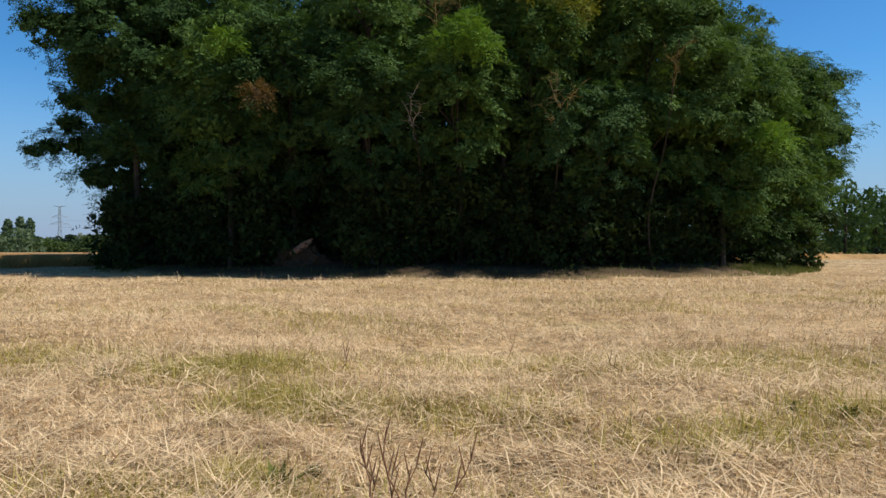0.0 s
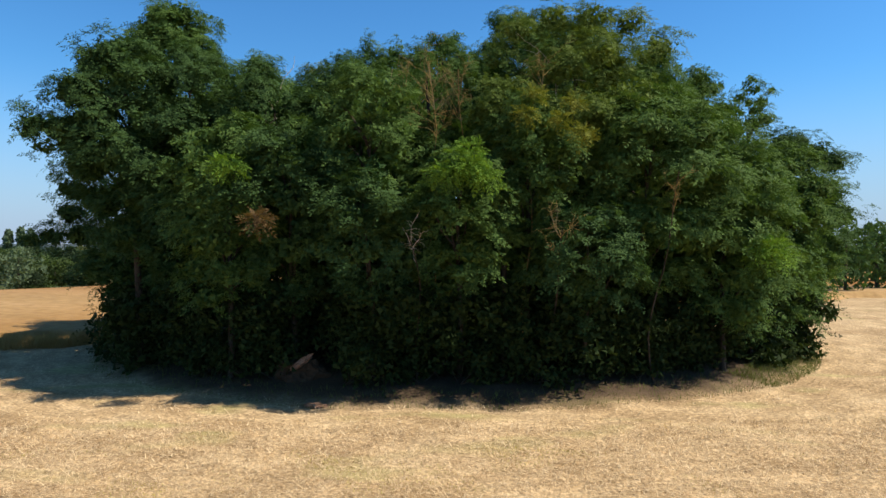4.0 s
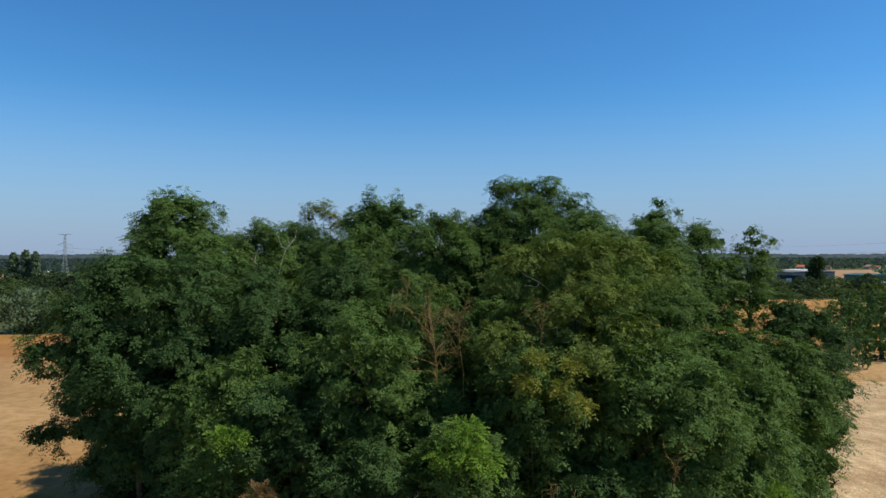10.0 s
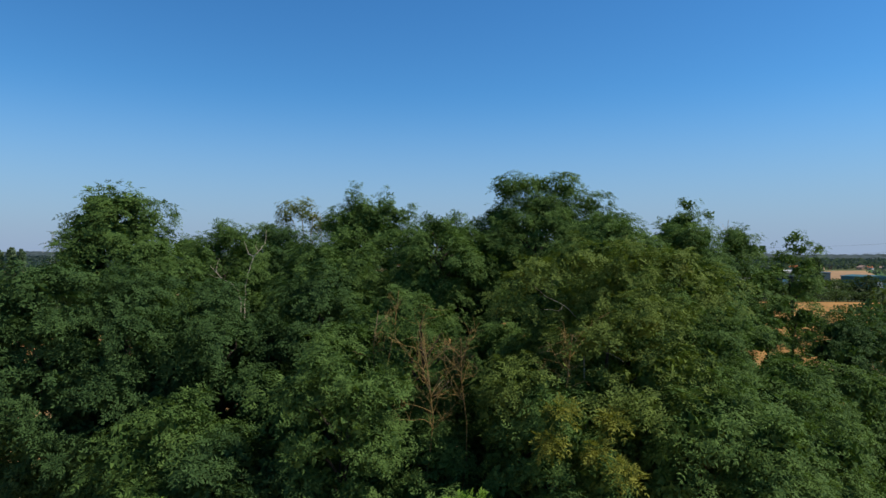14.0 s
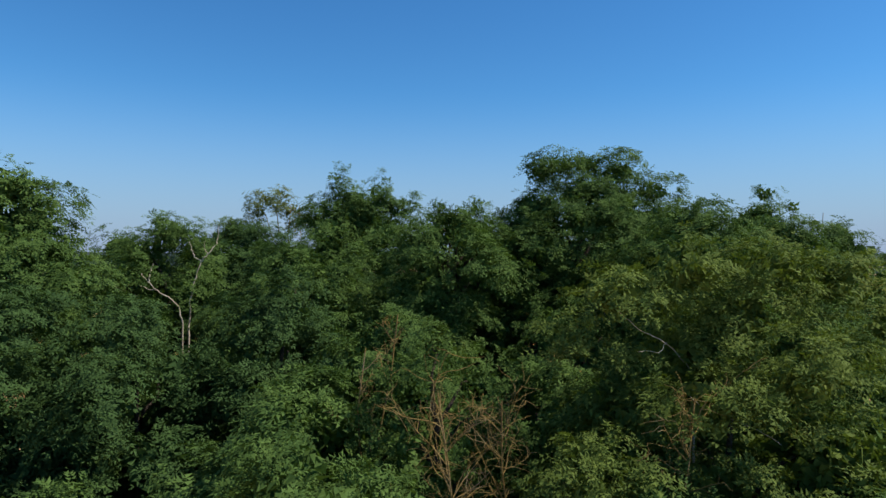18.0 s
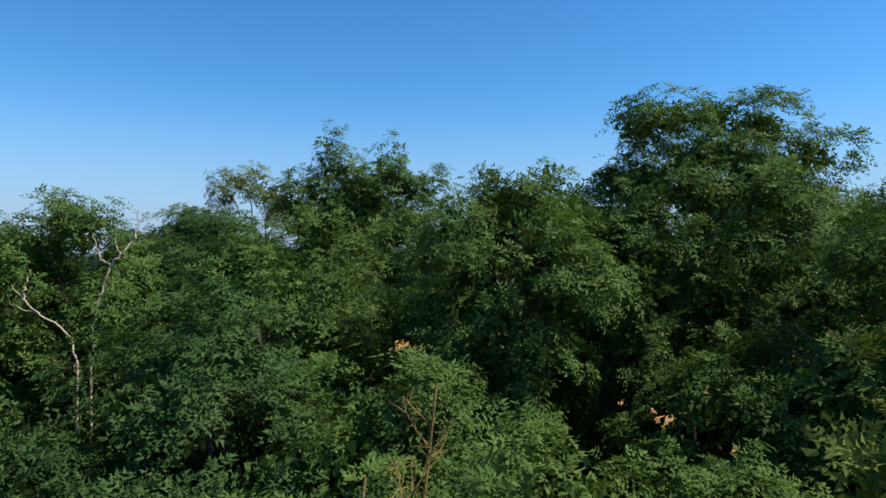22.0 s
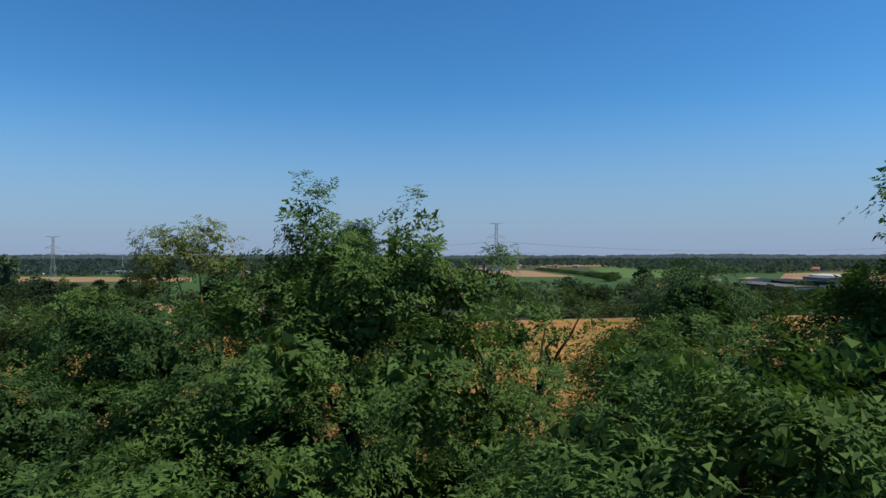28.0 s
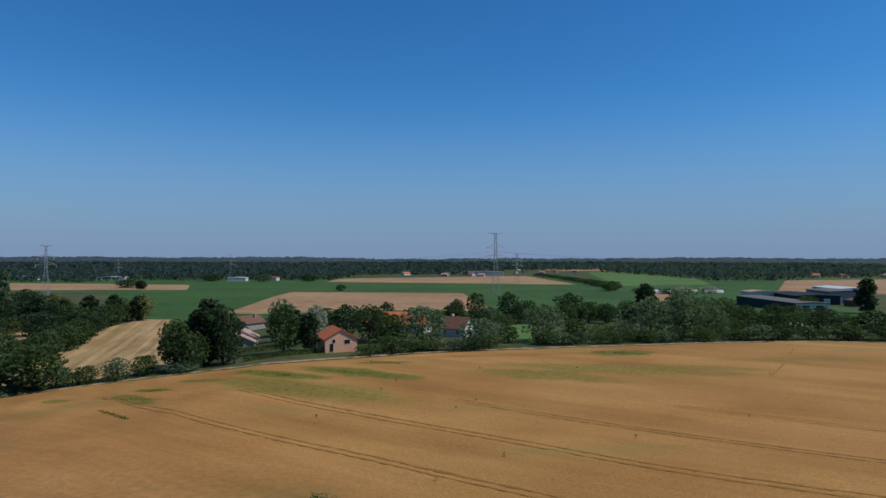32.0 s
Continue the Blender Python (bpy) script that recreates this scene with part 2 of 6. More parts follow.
FAR_MID = leaf_matter("far_green_leaf", (0.035, 0.061, 0.024), (0.085, 0.127, 0.045), None, 0, 0.35, 0.12, 0.3)
FAR_GREY = leaf_matter("willow_leaf", (0.069, 0.108, 0.061), (0.146, 0.203, 0.118), None, 0, 0.35, 0.12, 0.3)
FAR_LIGHT = leaf_matter("light_leaf", (0.12, 0.14, 0.044), (0.232, 0.24, 0.092), None, 0, 0.35, 0.12, 0.3)
# blue of the distant haze mixed into the woods' leaf colour
HAZE_FOREST = leaf_matter("hazed_forest_leaf", (0.0496, 0.0768, 0.0832), (0.0704, 0.101, 0.104), None, 0, 0.5, 0.01, 0.25)
# leaf colour darkened to hold the shade at the grove's foot
UNDERGROWTH_SHADED = leaf_matter("shaded_undergrowth_leaf", (0.0112, 0.024, 0.008), (0.032, 0.0528, 0.0144), None, 0, 0.15)
BLOSSOM = leaf_matter("pale_blossom", (0.128, 0.144, 0.088), (0.44, 0.432, 0.368), None, 0, 0.3)
# the ridge's colour carries the haze that lies before it
HAZE_HILL = rough_matter("hazed_wooded_hill", [(0.35, (0.0336, 0.0528, 0.0608)), (0.65, (0.064, 0.0896, 0.0976))], 0.02, 0.06, 0.0)
PLASTER_PINK = plain("pink_render", (0.72, 0.4, 0.248), 0.9)
PLASTER_WHITE = plain("white_render", (0.592, 0.568, 0.528), 0.9)
PLASTER_GREY = plain("grey_render", (0.32, 0.296, 0.272), 0.9)
TILE_RED = plain("red_roof_tile", (0.496, 0.16, 0.08), 0.85, 0, 0.25, 1.5)
TILE_PINK = plain("weathered_pink_tile", (0.416, 0.288, 0.24), 0.85, 0, 0.2, 1.5)
TILE_BROWN = plain("brown_roof_tile", (0.176, 0.096, 0.068), 0.85, 0, 0.25, 1.5)
CLADDING = plain("dark_cladding", (0.036, 0.04, 0.0464), 0.7, 0.0)
ROOF_GREY = plain("grey_sheet_roof", (0.152, 0.148, 0.14), 0.8, 0.0)
ROOF_WHITE = plain("white_sheet_roof", (0.6, 0.616, 0.64), 0.5)
TEAL = plain("teal_sheet_wall", (0.04, 0.128, 0.136), 0.5, 0.2)
GALVANISED = plain("galvanised_steel", (0.336, 0.368, 0.384), 0.6, 0.3)
WIRE = plain("wire", (0.096, 0.096, 0.104), 0.5, 0.8)
WINDOW = plain("dark_window_glass", (0.016, 0.02, 0.024), 0.08)
FRAME = plain("white_window_frame", (0.6, 0.6, 0.584), 0.5)
TARMAC = plain("pale_lane", (0.336, 0.304, 0.256), 0.9)
DUST = rough_matter("dusty_path", [(0.3, (0.272, 0.2, 0.12)), (0.7, (0.4, 0.312, 0.208))], 0.3, 3.0, 0.2)


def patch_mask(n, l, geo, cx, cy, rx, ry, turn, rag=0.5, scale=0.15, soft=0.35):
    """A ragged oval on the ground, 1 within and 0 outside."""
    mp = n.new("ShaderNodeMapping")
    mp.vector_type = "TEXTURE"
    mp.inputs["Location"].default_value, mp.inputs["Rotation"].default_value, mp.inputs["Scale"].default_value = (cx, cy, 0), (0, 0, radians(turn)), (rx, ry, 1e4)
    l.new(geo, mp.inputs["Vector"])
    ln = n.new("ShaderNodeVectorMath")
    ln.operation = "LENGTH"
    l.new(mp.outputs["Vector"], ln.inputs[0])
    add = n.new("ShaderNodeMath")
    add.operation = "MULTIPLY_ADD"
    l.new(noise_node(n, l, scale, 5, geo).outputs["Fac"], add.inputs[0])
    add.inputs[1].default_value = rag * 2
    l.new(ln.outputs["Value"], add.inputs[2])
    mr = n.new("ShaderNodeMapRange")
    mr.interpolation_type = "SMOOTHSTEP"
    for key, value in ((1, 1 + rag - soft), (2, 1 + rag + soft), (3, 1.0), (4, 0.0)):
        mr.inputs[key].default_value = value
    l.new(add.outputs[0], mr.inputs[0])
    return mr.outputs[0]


def lay_patches(mat, patches):
    """Lay patches of another colour into a ground material: (cx, cy, rx, ry, turn, colour, amount, rag, scale, soft).
    """
    n, l = mat.node_tree.nodes, mat.node_tree.links
    b = n["Principled BSDF"]
    geo = n.new("ShaderNodeNewGeometry").outputs["Position"]
    fine = ramp_node(n, l, noise_node(n, l, 1.2, 4, geo).outputs["Fac"], [(0.3, (0.72, 0.72, 0.72)), (0.7, (1.25, 1.25, 1.25))]).outputs["Color"]
    for cx, cy, rx, ry, turn, colour, amount, rag, scale, soft in patches:
        base = b.inputs["Base Color"].links[0].from_socket
        k = n.new("ShaderNodeMath")
        k.operation = "MULTIPLY"
        l.new(patch_mask(n, l, geo, cx, cy, rx, ry, turn, rag, scale, soft), k.inputs[0])
        k.inputs[1].default_value = amount
        l.new(mix_node(n, l, k.outputs[0], base, mix_node(n, l, 1.0, fine, colour, "MULTIPLY")), b.inputs["Base Color"])


OLIVE, VIVID, RUST = (0.224, 0.16, 0.036), (0.132, 0.136, 0.0208), (0.296, 0.132, 0.04)
PALE = (0.4, 0.276, 0.148)
lay_patches(WHEAT, [(-60, 62, 52, 34, 0, PALE, 0.65, 0.5, 0.05, 0.5), (52, 82, 34, 12, 10, PALE, 0.65, 0.5, 0.05, 0.5), (-50, 105, 55, 24, -38, RUST, 0.5, 0.5, 0.03, 0.5), (70, 120, 60, 20, -30, RUST, 0.3, 0.6, 0.03, 0.5), (-30, 156, 21, 7, -28, OLIVE, 1.0, 0.6, 0.12, 0.4), (-38, 171, 12, 3.6, -24, VIVID, 0.96, 0.6, 0.15, 0.26),
                 (-23, 174, 15, 4.2, -26, VIVID, 0.90, 0.6, 0.15, 0.26), (-52, 167, 6, 1.5, -20, VIVID, 0.84, 0.5, 0.2, 0.26), (-59, 160, 4.5, 1.6, -20, VIVID, 0.96, 0.5, 0.2, 0.26), (-59, 152, 10, 2.0, -47, VIVID, 0.84, 0.5, 0.2, 0.26),
                 (-76, 157, 4, 1.6, -20, VIVID, 0.72, 0.5, 0.2, 0.26), (-18, 187, 7, 1.7, 8, VIVID, 0.84, 0.5, 0.2, 0.26), (41, 204, 9, 4.6, 12, VIVID, 1.00, 0.5, 0.2, 0.26), (1, 197, 4, 1.2, 8, VIVID, 0.72, 0.5, 0.2, 0.26),
                 (32, 179, 23, 6, -14, OLIVE, 0.95, 0.7, 0.12, 0.4), (55, 181, 15, 3, -14, OLIVE, 0.7, 0.7, 0.1, 0.5), (17, 171, 15, 6, -22, OLIVE, 0.95, 0.7, 0.12, 0.4), (90, 195, 24, 4, 6, OLIVE, 0.5, 0.7, 0.1, 0.5), (15, 200, 22, 2.5, 10, RUST, 0.6, 0.6, 0.1, 0.5)])
wn2, wl2 = WHEAT.node_tree.nodes, WHEAT.node_tree.links              # streaks along the drilling
drill = wn2.new("ShaderNodeMapping")
drill.inputs["Rotation"].default_value = (0, 0, radians(34))
wl2.new(wn2.new("ShaderNodeNewGeometry").outputs["Position"], drill.inputs["Vector"])
wb = wn2["Principled BSDF"].inputs["Base Color"]
for stretch, lo, hi in (((0.014, 0.10, 1.0), 0.87, 1.10), ((0.05, 0.8, 1.0), 0.95, 1.04)):
    streak = noise_node(wn2, wl2, 1.0, 4, drill.outputs["Vector"], stretch)
    wl2.new(mix_node(wn2, wl2, 1.0, wb.links[0].from_socket, ramp_node(wn2, wl2, streak.outputs["Fac"], [(0.35, (lo, lo, lo * 0.94)), (0.65, (hi, hi, hi))]).outputs["Color"], "MULTIPLY"), wb)
hn, hl = HAY.node_tree.nodes, HAY.node_tree.links          # swaths left by the mower, laid round the grove
ring = hn.new("ShaderNodeMapping")
ring.vector_type = "TEXTURE"
ring.inputs["Location"].default_value, ring.inputs["Scale"].default_value = (0.5, 36.0, 0), (1.06, 0.94, 1e4)
hl.new(hn.new("ShaderNodeNewGeometry").outputs["Position"], ring.inputs["Vector"])
away, split, bearing, polar = hn.new("ShaderNodeVectorMath"), hn.new("ShaderNodeSeparateXYZ"), hn.new("ShaderNodeMath"), hn.new("ShaderNodeCombineXYZ")
away.operation, bearing.operation = "LENGTH", "ARCTAN2"
hl.new(ring.outputs["Vector"], away.inputs[0]), hl.new(ring.outputs["Vector"], split.inputs[0])
hl.new(split.outputs["Y"], bearing.inputs[0]), hl.new(split.outputs["X"], bearing.inputs[1])
hl.new(away.outputs["Value"], polar.inputs["X"]), hl.new(bearing.outputs[0], polar.inputs["Y"])
hb = hn["Principled BSDF"].inputs["Base Color"]
for stretch, lo, hi in (((1.5, 9.0, 1.0), 0.78, 1.14), ((5.5, 60.0, 1.0), 0.80, 1.18)):
    swath = noise_node(hn, hl, 1.0, 4, polar.outputs[0], stretch)
    hl.new(mix_node(hn, hl, 1.0, hb.links[0].from_socket, ramp_node(hn, hl, swath.outputs["Fac"], [(0.32, (lo, lo * 0.98, lo * 0.95)), (0.68, (hi, hi, hi))]).outputs["Color"], "MULTIPLY"), hb)
# litter soil under the trees; its dark tone also stands in for shade
lay_patches(HAY, [(0.5, 36.0, 17.0, 15.5, 0, (0.075, 0.050, 0.031), 1.0, 0.05, 0.7, 0.05)])


# ---- mesh helpers ----
def mesh_ob(name, verts, faces, mat, parent=None, label="", smooth=False):
    """A mesh from arrays: verts (n, 3), faces (m, 3 or 4); mat: a material or a list with a face index array."""
    verts, faces = np.asarray(verts, dtype=np.float32), np.asarray(faces, dtype=np.int32)
    me = bpy.data.meshes.new(name)
    k = faces.shape[1]
    me.vertices.add(len(verts))
    me.vertices.foreach_set("co", verts.ravel())
    me.loops.add(faces.size)
    me.loops.foreach_set("vertex_index", faces.ravel())
    me.polygons.add(len(faces))
    me.polygons.foreach_set("loop_start", np.arange(0, faces.size, k, dtype=np.int32))
    if smooth:
        me.polygons.foreach_set("use_smooth", np.ones(len(faces), dtype=bool))
    if isinstance(mat, tuple):
        for m in mat[0]:
            me.materials.append(m)
        me.polygons.foreach_set("material_index", np.asarray(mat[1], dtype=np.int32))
    else:
        me.materials.append(mat)
    me.update(calc_edges=True)
    me.validate()
    ob = new(name, me)
    if parent:
        ob.parent = parent
    if label:
        ob["label"] = label
    return ob


def part(name, bm, mat, parent=None, label=""):
    me = bpy.data.meshes.new(name)
    bm.to_mesh(me)
    bm.free()
    me.materials.append(mat)
    ob = new(name, me)
    if parent:
        ob.parent = parent
    if label:
        ob["label"] = label
    return ob


def thing(name, m, label, category, group=""):
    e = new(name)
    e.empty_display_size = 0.2
    e.matrix_world = m
    return tagged(e, label, category, group)


def tube(points, radii, sides=6):
    """A tapering tube along points."""
    p, r = np.asarray(points, float), np.asarray(radii, float)
    d = np.gradient(p, axis=0)
    d /= np.linalg.norm(d, axis=1)[:, None] + 1e-9
    ref = np.where(np.abs(d[:, 2:3]) > 0.9, np.array([[1.0, 0, 0]]), np.array([[0, 0, 1.0]]))
    u = np.cross(d, ref)
    u /= np.linalg.norm(u, axis=1)[:, None] + 1e-9
    v = np.cross(d, u)
    a = np.linspace(0, 2 * math.pi, sides, endpoint=False)
    ring = p[:, None] + r[:, None, None] * (np.cos(a)[None, :, None] * u[:, None] + np.sin(a)[None, :, None] * v[:, None])
    n = len(p)
    i, j = np.meshgrid(np.arange(n - 1), np.arange(sides), indexing="ij")
    k = (j + 1) % sides
    f = np.stack([i * sides + j, i * sides + k, (i + 1) * sides + k, (i + 1) * sides + j], -1).reshape(-1, 4)
    return ring.reshape(-1, 3), f


def joined(pieces):
    vs, fs, o = [], [], 0
    for v, f in pieces:
        vs.append(v), fs.append(np.asarray(f) + o)
        o += len(v)
    return np.concatenate(vs), np.concatenate(fs)


def unit(v):
    return v / (np.linalg.norm(v, axis=-1, keepdims=True) + 1e-9)


def box_bm(bm, x0, x1, y0, y1, z0, z1):
    vs = [bm.verts.new(p) for p in ((x0, y0, z0), (x1, y0, z0), (x1, y1, z0), (x0, y1, z0), (x0, y0, z1), (x1, y0, z1), (x1, y1, z1), (x0, y1, z1))]
    for q in ((0, 3, 2, 1), (4, 5, 6, 7), (0, 1, 5, 4), (1, 2, 6, 5), (2, 3, 7, 6), (3, 0, 4, 7)):
        bm.faces.new([vs[i] for i in q])


def box(x0, x1, y0, y1, z0, z1):
    bm = bmesh.new()
    box_bm(bm, x0, x1, y0, y1, z0, z1)
    return bm


# ---- the lie of the land ----
def land(x, y):
    """Height of the ground: level round the grove, falling gently to the plain, with a dip on the west side."""
    x, y = np.asarray(x, float), np.asarray(y, float)
    z = np.interp(y, [0, 20, 60, 130, 210, 500, 770, 1500, 4800], [0, -0.62, -1.0, -2.6, -3, -7.5, -11, -16, -20])
    fall = np.clip((y - 60) / 90, 0, 1) * np.clip((520 - y) / 260, 0, 1)
    z = z - np.clip((-x - 45) * 0.09, 0, 5) * fall
    q = np.sqrt(((x - 0.5) / 17.0) ** 2 + ((y - 36.0) / 15.0) ** 2)
    return z + 1.3 * np.clip(1.02 - q, 0, 1) ** 0.6


def rolling(x, y):
    return 0.05 * np.sin(x * 0.9 + 1.3 * np.sin(y * 0.5)) * np.sin(y * 0.8 + 0.7) + 0.03 * np.sin(2.1 * x + y) * np.cos(1.7 * y - x * 0.6)


def axis_steps(lo, near_lo, near_hi, hi, step, grow=1.16):
    a, s = [near_hi], step
    while a[-1] < hi:
        s *= grow
        a.append(a[-1] + s)
    b, s = [near_lo], step
    while b[-1] > lo:
        s *= grow
        b.append(b[-1] - s)
    return np.array(b[:0:-1] + list(np.arange(near_lo, near_hi, step)) + a)


def sheet(xs, ys):
    X, Y = np.meshgrid(xs, ys, indexing="ij")
    ny = len(ys)
    i, j = np.meshgrid(np.arange(len(xs) - 1), np.arange(ny - 1), indexing="ij")
    f = np.stack([i * ny + j, (i + 1) * ny + j, (i + 1) * ny + j + 1, i * ny + j + 1], -1).reshape(-1, 4)
    return X.ravel(), Y.ravel(), f


gx, gy, gf = sheet(axis_steps(-4900, -30, 36, 4900, 0.5), axis_steps(-1500, -4, 50, 4900, 0.5))
gz = land(gx, gy) + rolling(gx, gy) * np.clip((120 - np.hypot(gx, gy)) / 60, 0, 1)
cx, cy = gx[gf].mean(1), gy[gf].mean(1)
zone = np.where((cy > 140) | (np.abs(cx) > 420) | (cy < -400), 1, 0)
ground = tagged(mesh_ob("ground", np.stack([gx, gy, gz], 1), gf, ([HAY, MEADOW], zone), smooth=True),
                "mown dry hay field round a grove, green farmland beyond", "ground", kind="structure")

# ripe wheat, standing 0.6 m high, behind and beside the grove
EDGE_X = [-400, -200, -115, -93, -81, -64, -49, -34, -22, -9, 6, 29, 46, 72, 99, 126, 300, 500]
EDGE_Y = [60, 130, 168, 168, 174, 179, 182, 190, 196, 203, 208, 215, 219, 226, 231, 229, 222, 215]
wx = axis_steps(-400, -60, 70, 490, 1.0, 1.12)
NEAR_X, NEAR_Y = [-400, -24, -19, -15, -10, 2, 12, 18, 27, 45, 60, 500], [34, 33, 34, 46, 53, 55, 53, 50, 54, 73, 76, 78]
wv = np.concatenate([np.linspace(0, 0.12, 16), np.linspace(0.12, 1, 100)[1:]])
X, V = np.meshgrid(wx, wv, indexing="ij")
lo, hi = np.interp(X, NEAR_X, NEAR_Y), np.interp(X, EDGE_X, EDGE_Y)
Y = lo + (hi - lo) * V + 0.35 * np.sin(X * 1.7) * np.cos(X * 0.6) * (1 - V)
Z = land(X, Y) + 0.62 + 0.03 * np.sin(X * 2.3 + Y) * np.sin(Y * 1.9)
Z[:, 0] = land(X[:, 0], Y[:, 0]) - 0.05
Z[:, -1] = land(X[:, -1], Y[:, -1]) - 0.05
ny = len(wv)
i, j = np.meshgrid(np.arange(len(wx) - 1), np.arange(ny - 1), indexing="ij")
wf = np.stack([i * ny + j, (i + 1) * ny + j, (i + 1) * ny + j + 1, i * ny + j + 1], -1).reshape(-1, 4)
tagged(mesh_ob("wheat_field", np.stack([X.ravel(), Y.ravel(), Z.ravel()], 1), wf, WHEAT, smooth=False),
       "ripe golden wheat standing in a wide field", "wheat field", kind="structure")


def strip(points, width, lift, wobble, rng):
    """A ribbon that follows the crop along a polyline."""
    p = np.asarray(points, float)
    d = np.r_[0, np.cumsum(np.hypot(*np.diff(p, axis=0).T))]
    s = np.arange(0, d[-1], 1.5)
    x, y = np.interp(s, d, p[:, 0]), np.interp(s, d, p[:, 1])
    x, y = np.convolve(np.pad(x, 6, "edge"), np.ones(13) / 13, "valid"), np.convolve(np.pad(y, 6, "edge"), np.ones(13) / 13, "valid")
    t = unit(np.stack([np.gradient(x), np.gradient(y)], 1))
    w = width * (1 + wobble * rng.standard_normal(len(x)))
    off = wobble * 0.3 * width * rng.standard_normal(len(x))
    a = np.stack([x - t[:, 1] * (w / 2 + off), y + t[:, 0] * (w / 2 + off)], 1)
    b = np.stack([x + t[:, 1] * (w / 2 - off), y - t[:, 0] * (w / 2 - off)], 1)
    v = np.concatenate([a, b])
    z = land(v[:, 0], v[:, 1]) + lift
    n = len(x)
    k = np.arange(n - 1)
    return np.c_[v, z], np.stack([k, k + 1, n + k + 1, n + k], 1)


rng = np.random.default_rng(5)
tramlines = ((((-70, 158), (-67, 160), (-57, 147), (-48, 139), (-26, 122), (-12, 113), (-3, 106), (8, 99), (40, 74)), 0.4, 0.7), (((-42, 157), (-29, 145), (-16, 136), (-3, 127), (11, 117), (21, 109), (40, 99), (80, 80)), 0.34, 0.85),
             (((-3, 148), (8, 139), (32, 122), (48, 112), (90, 88)), 0.24, 0.7), (((31, 144), (40, 139), (58, 127), (95, 106)), 0.14, 0.7), (((62, 168), (74, 186), (92, 216)), 0.3, 0.0), (((108, 190), (118, 206), (124, 226)), 0.25, 0.8))
for line, width, half in tramlines:
    line = np.array(line, float)
    side = unit(line[-1] - line[0])[::-1] * (1, -1)
    for off in (-half, half)[:2 if half else 1]:
        v, f = strip(line + side * off, width, 0.66, 0.45, rng)
        tagged(mesh_ob("wheel_track", v, f, TRACK), "tractor wheel track pressed through ripe wheat", "wheel track", "tramlines in the wheat", kind="structure")
v, f = strip([(x, y + 4.9) for x, y in zip(EDGE_X[2:16], EDGE_Y[2:16])], 1.9, 0.1, 0.35, rng)
tagged(mesh_ob("field_path", v, f, DUST), "pale dusty path along the wheat's edge", "path", kind="structure")


def field(name, corners, mat, label, lift=0.35, n=24):
    """A crop plot between four corners, laid on the land."""
    a, b, c, d = (np.array(p, float) for p in corners)
    s, t = np.meshgrid(np.linspace(0, 1, n), np.linspace(0, 1, n), indexing="ij")
    s, t = s.ravel()[:, None], t.ravel()[:, None]
    p = (a * (1 - s) + b * s) * (1 - t) + (d * (1 - s) + c * s) * t
    z = land(p[:, 0], p[:, 1]) + lift
    edge = ((s < 1e-6) | (s > 1 - 1e-6) | (t < 1e-6) | (t > 1 - 1e-6)).ravel()
    z[edge] -= lift + 0.1
    k = np.arange(n * n).reshape(n, n)
    f = np.stack([k[:-1, :-1], k[1:, :-1], k[1:, 1:], k[:-1, 1:]], -1).reshape(-1, 4)
    return tagged(mesh_ob(name, np.c_[p, z], f, mat), label, "field", kind="structure")


field("green_field", ((-620, 640), (760, 640), (1000, 1180), (-1000, 1180)), MAIZE, "wide field of green maize", 0.3, 40)
field("green_field", ((-140, 335), (210, 335), (270, 640), (-330, 640)), MAIZE, "green crop behind the valley houses", 0.3, 30)
field("bare_field", ((-125, 380), (24, 362), (12, 592), (-145, 612)), EARTH, "bare reddish-brown ploughed field", 0.7)
field("bare_field", ((-176, 926), (160, 826), (150, 1330), (-186, 1080)), EARTH, "pale bare strip of farmland", 0.9)
field("bare_field", ((300, 1900), (610, 1880), (740, 2300), (245, 2365)), EARTH, "pale strip of farmland before a village", 1.0)
field("bare_field", ((-520, 640), (-246, 655), (-300, 800), (-640, 880)), EARTH, "brown bare field beside green maize", 0.8)
field("light_field", ((189, 775), (315, 825), (632, 1868), (345, 1715)), LAWN, "light green meadow before dark woods", 1.0)
field("light_field", ((13, 230), (22, 229), (34, 322), (24, 306)), LAWN, "strip of green grass between hedges", 0.15)
field("bare_field", ((268, 588), (400, 590), (720, 1110), (505, 1040)), EARTH, "tan harvested field beside warehouses", 0.9)
LEFT_X, RIGHT_X, ALONG_Y = [-104, -112, -123, -140, -150, -151], [-66, -72, -84, -108, -126, -137], [178, 200, 232, 282, 321, 352]
sy, sv = np.linspace(178, 352, 60), np.linspace(0, 1, 14)
SY, SV = np.meshgrid(sy, sv, indexing="ij")
SX = np.interp(SY, ALONG_Y, LEFT_X) * (1 - SV) + np.interp(SY, ALONG_Y, RIGHT_X) * SV
SY = SY + 14 * SV * np.clip((230 - SY) / 52, 0, 1)
k = np.arange(60 * 14).reshape(60, 14)
tagged(mesh_ob("stubble_field", np.stack([SX.ravel(), SY.ravel(), (land(SX, SY) + 0.3).ravel()], 1), np.stack([k[:-1, :-1], k[:-1, 1:], k[1:, 1:], k[1:, :-1]], -1).reshape(-1, 4), STUBBLE),
       "pale cut stubble field with mowing lines", "field", kind="structure")
field("bare_field", ((129, 469), (144, 468), (184, 588), (160, 612)), EARTH, "small bare field among hedges", 0.8)
field("stubble_field", ((-185, 297), (-172, 302), (-148, 262), (-160, 258)), STUBBLE, "small pale stubble field", 0.3)
field("farm_lane", ((119, 258), (125, 262), (150, 330), (144, 332)), TARMAC, "pale dusty lane to the warehouses", 0.25)


